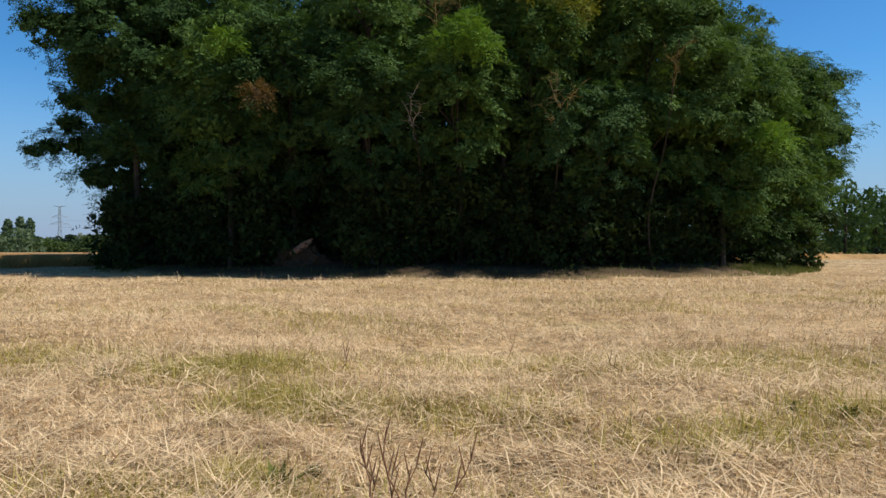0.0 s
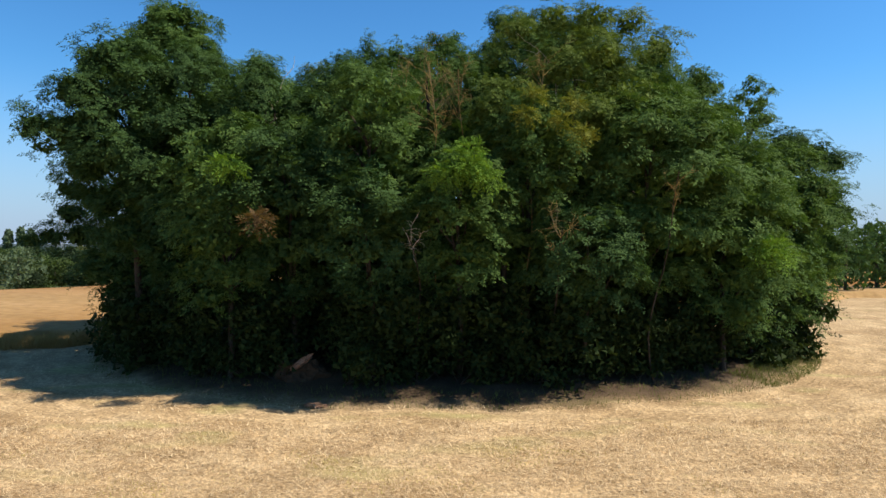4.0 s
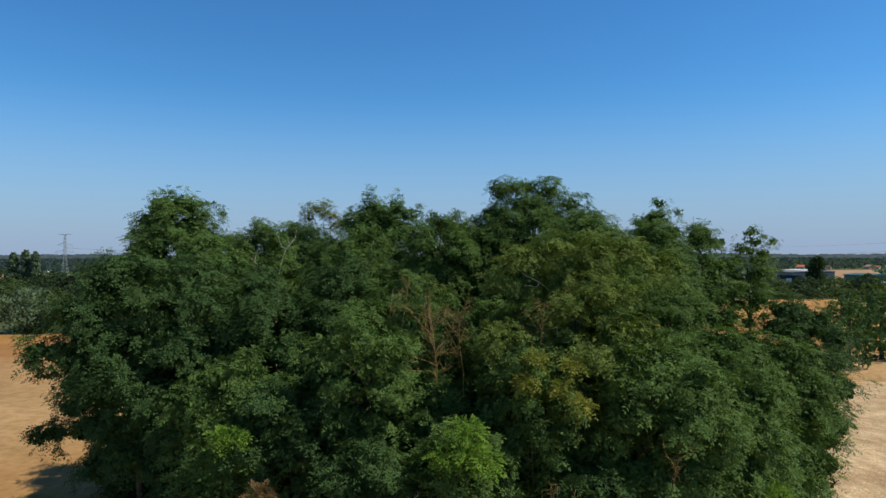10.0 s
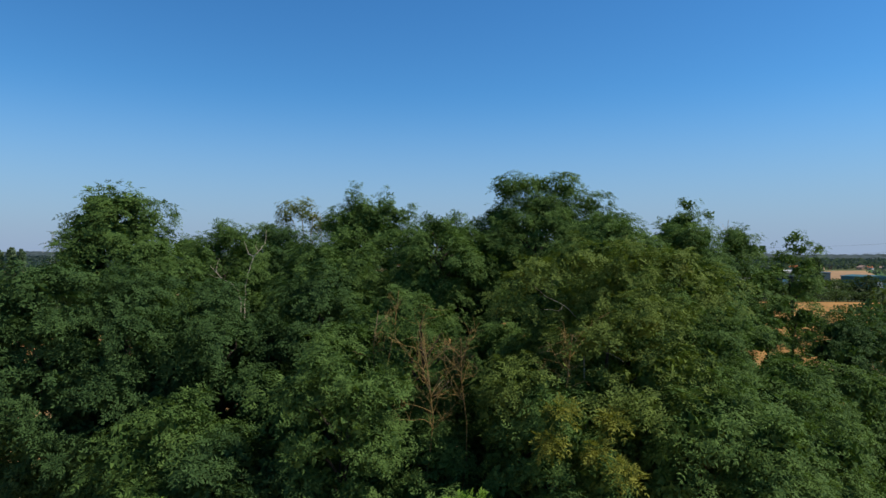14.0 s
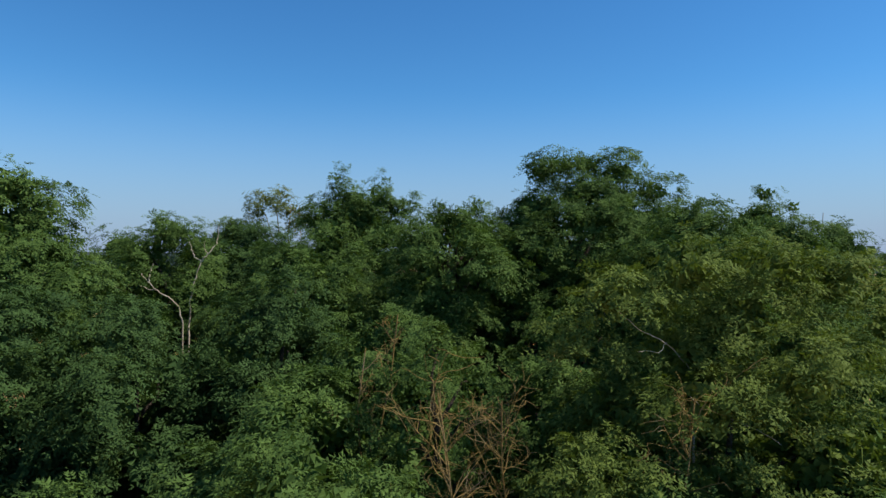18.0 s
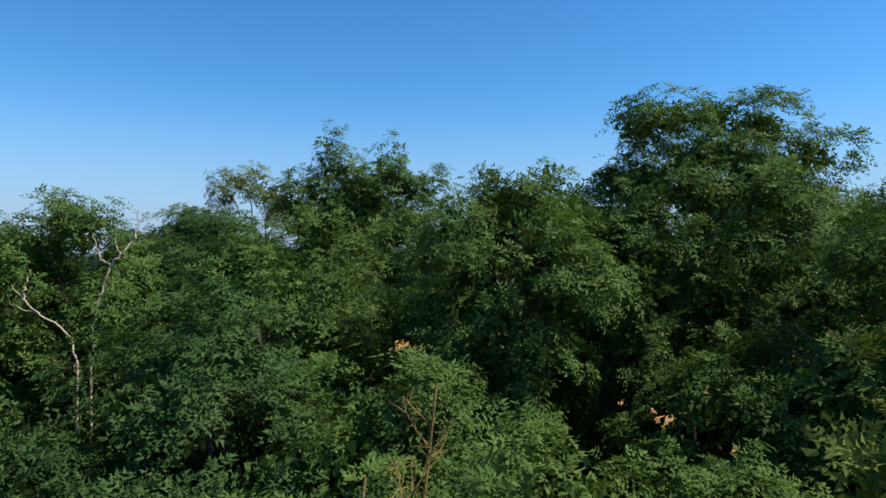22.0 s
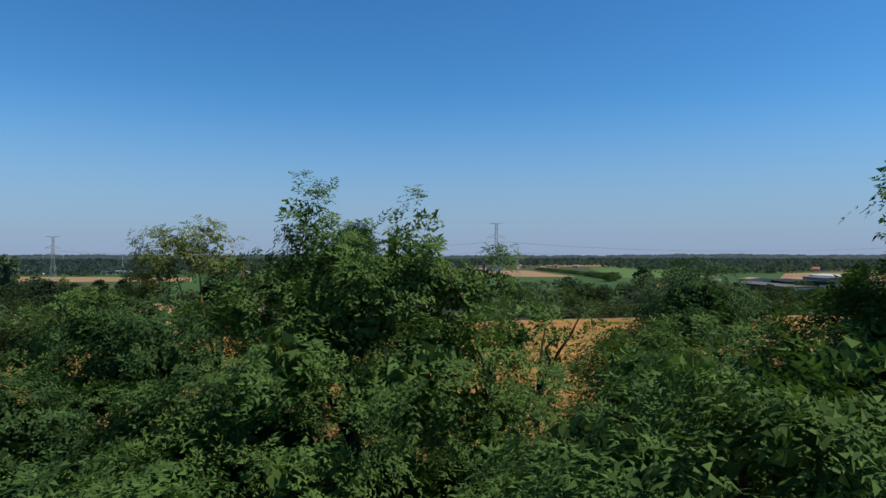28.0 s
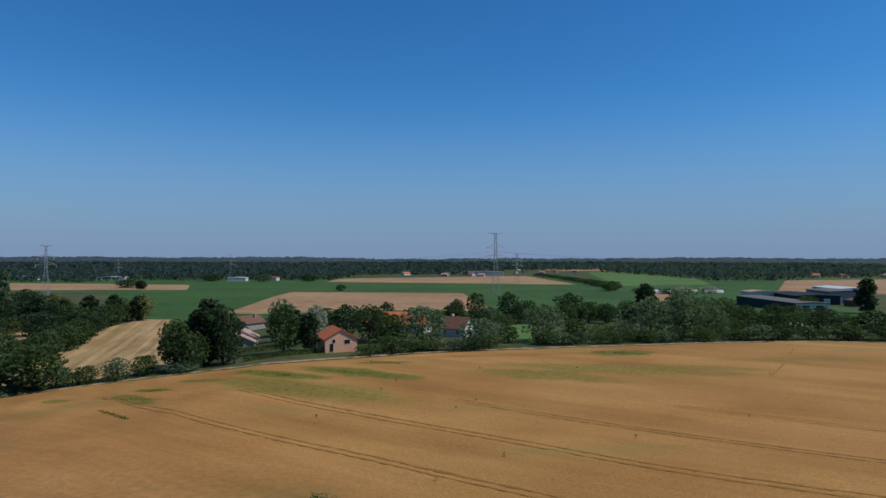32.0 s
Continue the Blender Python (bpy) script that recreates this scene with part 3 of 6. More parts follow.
# ---- leaves ----
def fronds(rng, pos, axis, length, pairs=5, size=1.0, face=None):
    """Pinnate leaves: leaflets on both sides of a drooping stalk. """
    n = len(pos)
    a = unit(axis)
    up = unit((np.array([0, 0, 1.0]) if face is None else face) + (0.45 if face is None else 0.3) * rng.standard_normal((n, 3)))
    s = unit(np.cross(a, up))
    nn = np.cross(s, a)
    L = length[:, None]
    vs = []
    for j in range(pairs):
        t = 0.18 + 0.72 * j / max(1, pairs - 1)
        b = pos + a * L * t + np.array([0, 0, -0.3]) * L * t * t
        ll = L * 0.34 * size * (1 - 0.35 * abs(t - 0.5) * 2) * rng.uniform(0.8, 1.15, (n, 1))
        for sg in (1, -1):
            d = unit(s * sg + a * 0.35 + nn * rng.uniform(-0.35, 0.15, (n, 1)))
            w = a * ll * 0.31
            m = b + d * ll * 0.5
            vs.append(np.stack([b, m + w, b + d * ll, m - w], 1))
    b = pos + a * L * 0.9 + np.array([0, 0, -0.25]) * L
    d = unit(a + np.array([0, 0, -0.4]))
    ll = L * 0.34 * size
    vs.append(np.stack([b, b + d * ll * 0.5 + s * ll * 0.31, b + d * ll, b + d * ll * 0.5 - s * ll * 0.31], 1))
    quads = np.concatenate(vs)
    return leaf_tips(quads)


def leaf_tips(q):
    """Leaflets seen from afar: one slanting triangle each."""
    b, m, t, o = q[:, 0], q[:, 1], q[:, 2], q[:, 3]
    v = np.stack([b, t + (m - o) * 0.35, (b + t) / 2 + (o - m) * 0.62], 1).reshape(-1, 3)
    return v, np.arange(len(v)).reshape(-1, 3)


def loose_leaves(rng, pos, size):
    """Single broad leaves or clumps of them, turned at random."""
    n = len(pos)
    a = unit(rng.standard_normal((n, 3)))
    b = unit(np.cross(a, rng.standard_normal((n, 3))))
    s = size[:, None] if np.ndim(size) else size
    v = np.stack([pos - a * s, pos + b * s * 0.95 + a * s * 0.1, pos + a * s - b * s * 0.25], 1).reshape(-1, 3)
    return v, np.arange(len(v)).reshape(-1, 3)


def rosettes(rng, pos, face, size, count, pairs):
    """Leaf pads at the twigs' ends: fronds that spread from one point and droop, as a small open umbrella."""
    n = len(pos)
    turn = rng.uniform(0, 6.283, (n, 1)) + np.arange(count) * (6.283 / count) * 2.4 + rng.normal(0, 0.3, (n, count))
    rise = rng.uniform(-0.35, 0.75, (n, count))
    pad = unit(face * (0.75, 0.75, 0.5) + (0, 0, 0.75))
    e1 = unit(np.cross(pad, np.array([0.31, 0.95, 0.0])))
    e2 = np.cross(pad, e1)
    axis = np.cos(turn)[..., None] * e1[:, None] + np.sin(turn)[..., None] * e2[:, None] + rise[..., None] * pad[:, None]
    base = pos[:, None] + rng.normal(0, 0.34, (n, count, 3)) * (size[:, None, None]) * (1, 1, 0.6)
    length = size[:, None] * rng.uniform(0.65, 1.2, (n, count))
    return fronds(rng, base.reshape(-1, 3), axis.reshape(-1, 3), length.ravel(), pairs, 1.3, np.repeat(pad, count, 0))


SQUASH = np.array([1, 1, 0.68])


def crown_leaves(rng, lobes, count, length=0.46, pairs=4, fill=110, fill_size=0.12):
    """Fronds over the outside of a set of lobes (x, y, z, r), with plainer leaves within."""
    c, r = lobes[:, :3], lobes[:, 3]
    w = r ** 2 / np.sum(r ** 2)
    k = rng.choice(len(r), count, p=w)
    d = unit(rng.standard_normal((count, 3)) + (0, 0, 0.45))
    pos = c[k] + d * SQUASH * (r[k] * (0.64 + 0.36 * rng.random(count) ** 0.7))[:, None]
    axis = d * (1, 1, 0.5) + 0.5 * rng.standard_normal((count, 3)) + (0, 0, -0.1)
    one = fronds(rng, pos, axis, length * rng.uniform(0.7, 1.2, count), pairs)
    m = int(fill * np.sum(r ** 2))
    k = rng.choice(len(r), m, p=w)
    p2 = c[k] + unit(rng.standard_normal((m, 3))) * SQUASH * (r[k] * rng.uniform(0.2, 0.84, m))[:, None]
    return joined([one, loose_leaves(rng, p2, fill_size * rng.uniform(0.6, 1.3, m))])


GROVE = []
# the sides from which a grove is open to the light: (turn about z, slope downwards)
OPEN_SIDES = ((0, 0), (0, 16), (0, 38), (0, 89.9), (90, 12), (-90, 12))


def side_axes(turn, slope):
    t, s = radians(turn), radians(slope)
    way = np.array([-math.sin(t) * math.cos(s), math.cos(t) * math.cos(s), -math.sin(s)])
    u = np.array([math.cos(t), math.sin(t), 0.0])
    return u, np.cross(way, u), way


def front_map(lobes, axes, step=0.22):
    """How far along a direction the outer skin of the lobes begins, on a grid across it."""
    u, v, way = axes
    size = 460
    grid = np.full((size, size), 1e9)
    for x, y, z, r in lobes:
        p = np.array([x, y, z])
        a, b, w = p @ u, p @ v, p @ way
        rr = 0.84 * r
        i0, i1, j0, j1 = (int(math.floor((q) / step)) + size // 2 for q in (a - rr, a + rr + step, b - rr, b + rr + step))
        i0, j0 = max(i0, 0), max(j0, 0)
        ii, jj = np.meshgrid(np.arange(i0, min(i1, size)), np.arange(j0, min(j1, size)), indexing="ij")
        q = 1 - (((ii - size // 2 + 0.5) * step - a) ** 2 + ((jj - size // 2 + 0.5) * step - b) ** 2) / rr ** 2
        near = np.where(q > 0, w - rr * np.sqrt(np.maximum(q, 0)), 1e9)
        sub = grid[i0:min(i1, size), j0:min(j1, size)]
        np.minimum(sub, near, out=sub)
    return grid


def ragged(p):
    """Push points about in a smooth way, so that lobes lose their roundness; also tells where the sprays swell out and where they leave gaps."""
    wave = lambda a, b, c, s: np.sin(p @ np.array([a, b, c]) * s + 1.7 * np.sin(p @ np.array([c, a, -b]) * s * 0.7))
    push = np.stack([wave(1.0, 0.3, 0.7, 2.6), wave(-0.4, 1.0, 0.5, 2.9), wave(0.6, -0.5, 1.0, 2.4)], 1) * (0.2, 0.2, 0.15)
    fine = np.stack([wave(0.3, 1.0, -0.6, 6.1), wave(1.0, -0.2, 0.8, 5.7), wave(-0.7, 0.6, 1.0, 6.4)], 1) * 0.09
    swell = 0.62 * wave(0.9, 0.7, -0.8, 2.1) + 0.38 * wave(-0.5, 1.0, 1.1, 3.6)
    return p + push + fine, swell


def leaf_grove():
    """Leaves on all the grove's crowns: dense where a crown is open to the light, few where its neighbours shade it."""
    origin = np.array([0, 36.0, 6.0])
    every = np.concatenate([g["lobes"] for g in GROVE])
    every = np.c_[every[:, :3] - origin, every[:, 3]]
    maps = [(side_axes(*s), front_map(every, side_axes(*s))) for s in OPEN_SIDES]

    def shelter(p):
        q, best = p - origin, np.full(len(p), 1e9)
        for (u, v, way), grid in maps:
            i = np.clip((q @ u / 0.22).astype(int) + 230, 0, 459)
            j = np.clip((q @ v / 0.22).astype(int) + 230, 0, 459)
            best = np.minimum(best, q @ way - grid[i, j])
        return best

    maps = [(axes, grid + slack) for (axes, grid), slack in zip(maps, (0, 0, 0, -0.3, -0.4, -0.4))]
    for g in GROVE:
        rng, lob = np.random.default_rng(g["seed"] + 900), g["lobes"]
        c, r = lob[:, :3], lob[:, 3]
        out = []
        high = (c[:, 2] > 10.2) & (c[:, 1] > 21) & (np.abs(c[:, 0]) < 12) & (c[:, 1] < 52)
        for sel, size, density, k_f in ((~high, 0.30, 50 if g["root"][1] < 30 else 34, 9), (high, 0.235, 72, 9)):
            if not np.any(sel):
                continue
            cs, rs = c[sel], r[sel]
            n = int(density * g["dense"] * np.sum(rs ** 2))
            k = rng.choice(len(rs), n, p=rs ** 2 / np.sum(rs ** 2))
            d = unit(rng.standard_normal((n, 3)) + (0, 0, 0.4))
            pos = cs[k] + d * SQUASH * (rs[k] * (0.78 + 0.34 * rng.random(n) ** 0.8))[:, None]
            pos, swell = ragged(pos)
            pos += d * (np.minimum(0.26, 0.5 * rs[k]) * np.clip(swell + 0.1, -1, 1))[:, None]
            s = shelter(pos)
            ok = rng.random(n) < np.where(s < 0.45, 1.0, np.exp(-(s - 0.45) / 0.35)) * np.interp(swell, (-0.45, -0.1), (0.12, 1.0))
            out.append(rosettes(rng, pos[ok], d[ok], size * np.clip(rs[k[ok]] / 0.7, 0.7, 1.0), k_f, 3))
        n = int(380 * g["dense"] * np.sum(r ** 2))
        k = rng.choice(len(r), n, p=r ** 2 / np.sum(r ** 2))
        pos = c[k] + unit(rng.standard_normal((n, 3))) * SQUASH * (r[k] * rng.uniform(0.3, 0.74, n))[:, None]
        s, swell = shelter(pos), ragged(pos)[1]
        ok = rng.random(n) < (np.where(s < 0.9, 1.0, np.exp(-(s - 0.9) / 0.5)) * 0.96 + 0.04) * np.interp(swell, (-0.45, -0.1), (0.3, 1.0))
        out.append(loose_leaves(rng, pos[ok], np.where(high[k[ok]], 0.06, 0.115) * rng.uniform(0.6, 1.3, ok.sum())))
        n = int(140 * np.sum(r ** 2))         # shaded heart of the crown
        k = rng.choice(len(r), n, p=r ** 2 / np.sum(r ** 2))
        pos = c[k] + unit(rng.standard_normal((n, 3))) * SQUASH * (r[k] * 0.58 * rng.random(n) ** 0.4)[:, None]
        s = shelter(pos)
        ok = (s > 0.4) & (r[k] > 0.62)
        out.append(loose_leaves(rng, pos[ok], np.where(s[ok] > 1.6, 0.32, np.where(high[k[ok]], 0.16, 0.24)) * np.minimum(1, r[k[ok]]) * rng.uniform(0.7, 1.2, ok.sum())))
        v, f = joined(out)
        mesh_ob("crown", v - g["root"], f, g["mat"], g["tree"])


def crown_lobes(rng, r, bottom, top, n, lean):
    """Lobes that fill a domed crown about the z axis, between bottom and top."""
    out = []
    tries = 0
    while len(out) < n and tries < n * 120:
        tries += 1
        h = rng.random() ** 0.75
        prof = math.sqrt(max(0.08, 1 - abs((h - 0.45) / 0.60) ** 2.8)) if h > 0.45 else 0.62 + 0.38 * h / 0.45
        rl = r * rng.uniform(0.28, 0.46)
        rad = max(0, r * prof - 0.75 * rl) * rng.uniform(0.45, 1.0) ** 0.6
        a = rng.uniform(0, 2 * math.pi)
        z = bottom + rl * 0.74 + (top - bottom - rl * 1.48) * h
        p = (rad * math.cos(a) + lean[0] * h, rad * math.sin(a) + lean[1] * h, z, rl)
        if all((p[0] - q[0]) ** 2 + (p[1] - q[1]) ** 2 + (p[2] - q[2]) ** 2 > (0.67 * (rl + q[3])) ** 2 for q in out):
            out.append(p)
    out.append((lean[0], lean[1], top - r * 0.24, r * 0.32))
    return np.array(out)


def grove_tree(x, y, top, r, bottom, mat, seed, lean=(0.0, 0.0), label="green locust tree in a dense grove",
               extra=(), sprays=(), bark=BARK, lobes_n=None, fill=270):
    """A locust tree: trunk, limbs and a lobed crown of pinnate leaves. extra: more lobes (dx, dy, z, r), such as
    leading shoots; sprays: lobes with leaves of another colour, (dx, dy, z, r, material)."""
    rng = np.random.default_rng(seed)
    z0 = float(land(x, y))
    if y < 23.7:                       # the outer trees root within and lean out over the field
        y, lean = y + 2.2, (lean[0], lean[1] - 2.1)
        extra, sprays = [(p[0], p[1] - 2.2, *p[2:]) for p in extra], [(p[0], p[1] - 2.2, *p[2:]) for p in sprays]
        z0 = float(land(x, y))
    inner = abs(x) < 12.5 and 26 < y < 43
    bottom = max(bottom, top - 9.0) if inner else bottom
    t = thing("locust_tree", Matrix.Translation((x, y, z0 - 0.05)), label, "tree", "trees of the grove")
    if lobes_n is None:
        lobes_n = int(14 + 5.0 * (top - bottom) / r)
    lob = crown_lobes(rng, r, bottom - z0, top - z0, lobes_n, lean) if lobes_n else np.zeros((0, 4))
    if extra:
        lob = np.concatenate([lob, np.array([(a, b, cz - z0, cr) for a, b, cz, cr in extra])])
    H = top - z0
    h = np.linspace(0, 0.86 * H, 8)
    sway = 0.18 * np.sin(h * 0.7 + seed)
    tp = np.stack([lean[0] * (h / H) ** 1.5 + sway * h / H, lean[1] * (h / H) ** 1.5 + 0.12 * np.cos(h * 0.6 + seed * 2) * h / H, h], 1)
    r0 = (0.03 + 0.010 * H) * (1 if lobes_n > 3 else 0.45)
    v, f = tube(tp, r0 * (1 - 0.86 * h / h[-1]) + 0.015, 8)
    mesh_ob("trunk", v, f, bark, t, smooth=True)
    for k in np.argsort(-lob[:, 3])[:9 if lobes_n > 3 else 4]:
        cx_, cy_, cz_, cr = lob[k]
        hz = min(max(0.25 * H, cz_ - 0.5 * math.hypot(cx_, cy_) - (0.6 if lobes_n > 3 else 1.1)), 0.8 * H)
        b = np.array([np.interp(hz, h, tp[:, q]) for q in range(3)])
        e = np.array([cx_, cy_, cz_ + 0.25 * cr])
        s = np.linspace(0, 1, 6)[:, None]
        mid = b * (1 - s) + e * s + np.array([0, 0, 0.35]) * np.sin(s * math.pi) + 0.08 * rng.standard_normal((6, 3)) * np.sin(s * math.pi)
        v, f = tube(mid, np.linspace(r0 * 0.42, 0.012, 6), 5)
        mesh_ob("limb", v, f, bark, t, smooth=True)
    root = np.array([x, y, z0 - 0.05])
    GROVE.append({"tree": t, "lobes": np.c_[lob[:, :3] + root, lob[:, 3]], "root": root, "mat": mat, "seed": seed, "dense": 1.6 if fill > 300 else 1.0 if fill > 100 else 0.45})
    for a, b, cz, cr, m in sprays:
        v, f = crown_leaves(rng, np.array([(a, b, cz - z0, cr)]), int(420 * cr * cr) + 40, 0.34, 4, 200)
        tagged(mesh_ob("leaf_spray", v, f, m, t), "spray of paler or withered leaves", kind="stuff")
    return t


def bare_tree(x, y, base, top, mat, seed, spread=1.2, twigs=14, lean=(0.0, 0.0), r0=0.07, label="dead leafless tree with thin twigs", stem=None):
    """A dead tree: a leaning stem that forks into bare branches and twigs."""
    rng = np.random.default_rng(seed)
    z0 = float(land(x, y))
    t = thing("dead_tree", Matrix.Translation((x, y, z0 - 0.05)), label, "dead tree", "dead trees of the grove")
    H = top - z0
    h = np.linspace(0, H, 10)
    tp = np.stack([lean[0] * (h / H) ** 2 + 0.16 * np.sin(h * 1.1 + seed), lean[1] * (h / H) ** 2 + 0.10 * np.cos(h * 0.9 + seed), h], 1)
    v, f = tube(tp, np.linspace(r0, 0.014, 10), 7)
    mesh_ob("trunk", v, f, stem or mat, t, smooth=True)
    fork = base - z0
    for k in range(twigs):
        hz = rng.uniform(fork, H * 0.97)
        b = np.array([np.interp(hz, h, tp[:, q]) for q in range(3)])
        a = rng.uniform(0, 6.283)
        ln = spread * rng.uniform(0.5, 1.1)
        d = np.array([math.cos(a), math.sin(a), rng.uniform(0.5, 1.5)])
        p, g = [b], unit(d)
        for _ in range(8):
            g = unit(g + 0.20 * rng.standard_normal(3) + (0, 0, 0.08))
            p.append(p[-1] + g * ln / 8)
        p = np.array(p)
        pieces = [tube(p, np.linspace(0.012, 0.003, 9), 5)]
        for _ in range(9):
            w, g = [p[rng.integers(2, 9)]], unit(unit(d) + 0.9 * rng.standard_normal(3))
            l2 = ln * rng.uniform(0.15, 0.5)
            for _ in range(4):
                g = unit(g + 0.35 * rng.standard_normal(3))
                w.append(w[-1] + g * l2 / 4)
            pieces.append(tube(np.array(w), np.linspace(0.006, 0.002, 5), 4))
        v, f = joined(pieces)
        mesh_ob("branch", v, f, mat, t)
    return t


def shrub(x, y, top, r, mat, seed, count=170, leaf=0.42):
    """An undergrowth bush: a few stems and leaves down to the ground."""
    rng = np.random.default_rng(seed)
    z0 = float(land(x, y))
    t = thing("shrub", Matrix.Translation((x, y, z0 - 0.05)), "leafy undergrowth bush under the trees", "shrub", "undergrowth")
    n = 12
    a, q = rng.uniform(0, 6.283, n), r * 0.65 * np.sqrt(rng.random(n))
    lob = np.stack([q * np.cos(a), q * np.sin(a), np.linspace(0.08, 0.82, n) * (top - z0), r * rng.uniform(0.42, 0.62, n)], 1)
    for k in range(3):
        e = lob[k, :3]
        s = np.linspace(0, 1, 4)[:, None]
        v, f = tube(e * (s ** 0.8) * (1, 1, 1), np.linspace(0.018, 0.008, 4), 5)
        mesh_ob("stem", v, f, BARK, t)
    v, f = crown_leaves(rng, lob, count, leaf, 3, 90, 0.4 * leaf)
    mesh_ob("crown", v, f, mat, t)
    return t


# ---- the grove ----
# tall trees at the back
grove_tree(-12.7, 31.0, 15.8, 2.6, 4.0, ACACIA, 11, (-0.1, 0), "tall rounded locust tree, dark green",
           ((-1.2, 0, 14.5, 0.9), (-0.6, -0.3, 15.2, 0.9), (0.5, -0.3, 15.3, 0.9), (1.2, 0, 14.8, 0.8), (-0.9, -0.8, 13.2, 1.3), (1.0, -0.8, 13.4, 1.3), (0.1, -0.9, 14.2, 1.2), (2.0, -0.3, 12.6, 1.2), (-2.0, -0.5, 12.2, 1.1)))
grove_tree(-10.2, 36.0, 14.9, 2.6, 4.5, ACACIA, 12)
grove_tree(-8.6, 42.0, 15.0, 3.1, 3.0, ACACIA_BLUE, 13)
grove_tree(-3.6, 38.4, 15.9, 3.2, 3.0, ACACIA, 14, (0, 0), "tall locust tree with upright leading shoots",
           ((-0.75, 0, 16.1, 0.62), (-1.0, 0, 16.55, 0.42), (0.6, 0.2, 15.9, 0.66), (1.0, 0.1, 16.35, 0.44), (1.9, 0.1, 15.4, 0.6), (-1.8, 0, 14.9, 0.7), (-0.6, 0, 15.7, 0.7), (0.6, 0.1, 15.5, 0.75), (1.4, 0, 15.2, 0.7), (-1.2, 0, 15.2, 0.7), (2.4, 0, 14.6, 0.7), (0, -0.3, 15.0, 0.9)))
grove_tree(0.0, 33.2, 15.1, 2.4, 10.6, ACACIA, 15, extra=((-0.5, -0.3, 15.0, 0.36), (0.6, -0.2, 15.1, 0.38), (-1.2, 0, 14.4, 0.5)))
grove_tree(4.1, 35.3, 16.3, 3.2, 11.2, ACACIA, 16, (0.2, 0), lobes_n=26, fill=400, label="tallest locust tree with a flat spreading top",
           extra=((-1.25, -0.2, 16.35, 0.72), (-0.5, -0.2, 16.55, 0.75), (0.4, 0, 16.6, 0.8), (1.5, 0, 16.3, 0.9), (2.6, 0, 15.7, 0.8), (-1.6, 0, 15.0, 0.8), (-1.9, 0, 13.8, 0.9)))
grove_tree(7.7, 37.2, 15.6, 3.6, 3.5, ACACIA, 17)
grove_tree(13.0, 40.6, 15.8, 2.5, 4.0, ACACIA, 18, extra=((0.3, 0, 16.1, 0.5), (1.4, 0, 15.6, 0.45)))
grove_tree(14.9, 38.2, 14.8, 2.6, 3.0, ACACIA, 19)
grove_tree(18.0, 39.0, 14.3, 1.7, 4.0, ACACIA, 20, extra=((0.2, 0, 14.3, 0.6), (1.4, 0, 13.7, 0.4)), label="slender locust tree standing clear of the grove")
grove_tree(10.6, 34.4, 14.8, 2.9, 3.0, ACACIA, 52)
# left flank
grove_tree(-12.5, 27.2, 13.2, 2.8, 4.0, ACACIA_BLUE, 21, (-0.6, -0.4), extra=((-3.2, -1.9, 9.2, 0.75), (-3.0, -1.7, 8.4, 0.6), (-2.4, -1.5, 9.1, 1.0), (-2.0, -1.2, 10.5, 1.1), (-1.4, -0.9, 11.7, 1.0), (-3.4, -2.0, 8.8, 0.55), (-1.6, -1.2, 7.6, 1.1)))
grove_tree(-14.0, 30.0, 10.2, 2.2, 2.4, ACACIA_BLUE, 22, (-0.8, 0), lobes_n=24, label="dark locust tree whose low limbs hang out over the field",
           extra=((-0.9, -1.2, 3.4, 1.0), (0.3, -1.4, 3.2, 1.1), (-0.2, -1.2, 5.2, 1.2), (1.0, -1.2, 4.6, 1.2), (-2.3, -0.3, 9.6, 1.10), (-2.2, -0.0, 8.0, 1.10), (-2.8, -0.2, 7.0, 0.90), (-3.0, 0.0, 6.0, 0.90), (-2.4, 0.1, 5.0, 1.10), (-3.6, -0.4, 4.9, 0.75), (-4.4, -0.5, 4.7, 0.50), (-4.9, 0.3, 4.7, 0.35), (-1.6, -0.3, 3.6, 1.10), (-1.2, -0.3, 6.6, 1.40), (-0.9, 0.4, 9.0, 1.40), (-0.6, -0.1, 2.6, 1.00), (0.3, 0.3, 1.9, 0.90), (-0.8, -0.1, 4.8, 1.30)))
grove_tree(-10.6, 27.8, 13.0, 3.0, 2.2, ACACIA_BLUE, 23)
grove_tree(-10.4, 27.2, 10.2, 2.9, 2.6, ACACIA_BLUE, 24)
grove_tree(-10.9, 28.6, 7.6, 2.6, 1.2, ACACIA_BLUE, 25, (0, -1.0))
grove_tree(-7.8, 28.4, 12.4, 3.0, 2.5, ACACIA_BLUE, 26)
grove_tree(-7.8, 24.2, 9.2, 2.6, 2.0, ACACIA, 27)
grove_tree(-5.6, 22.8, 8.6, 2.5, 2.2, ACACIA_BLUE, 28, sprays=((-0.3, -1.9, 5.3, 0.36, WITHERED), (-1.4, -1.6, 7.0, 0.5, ACACIA_BRIGHT)))
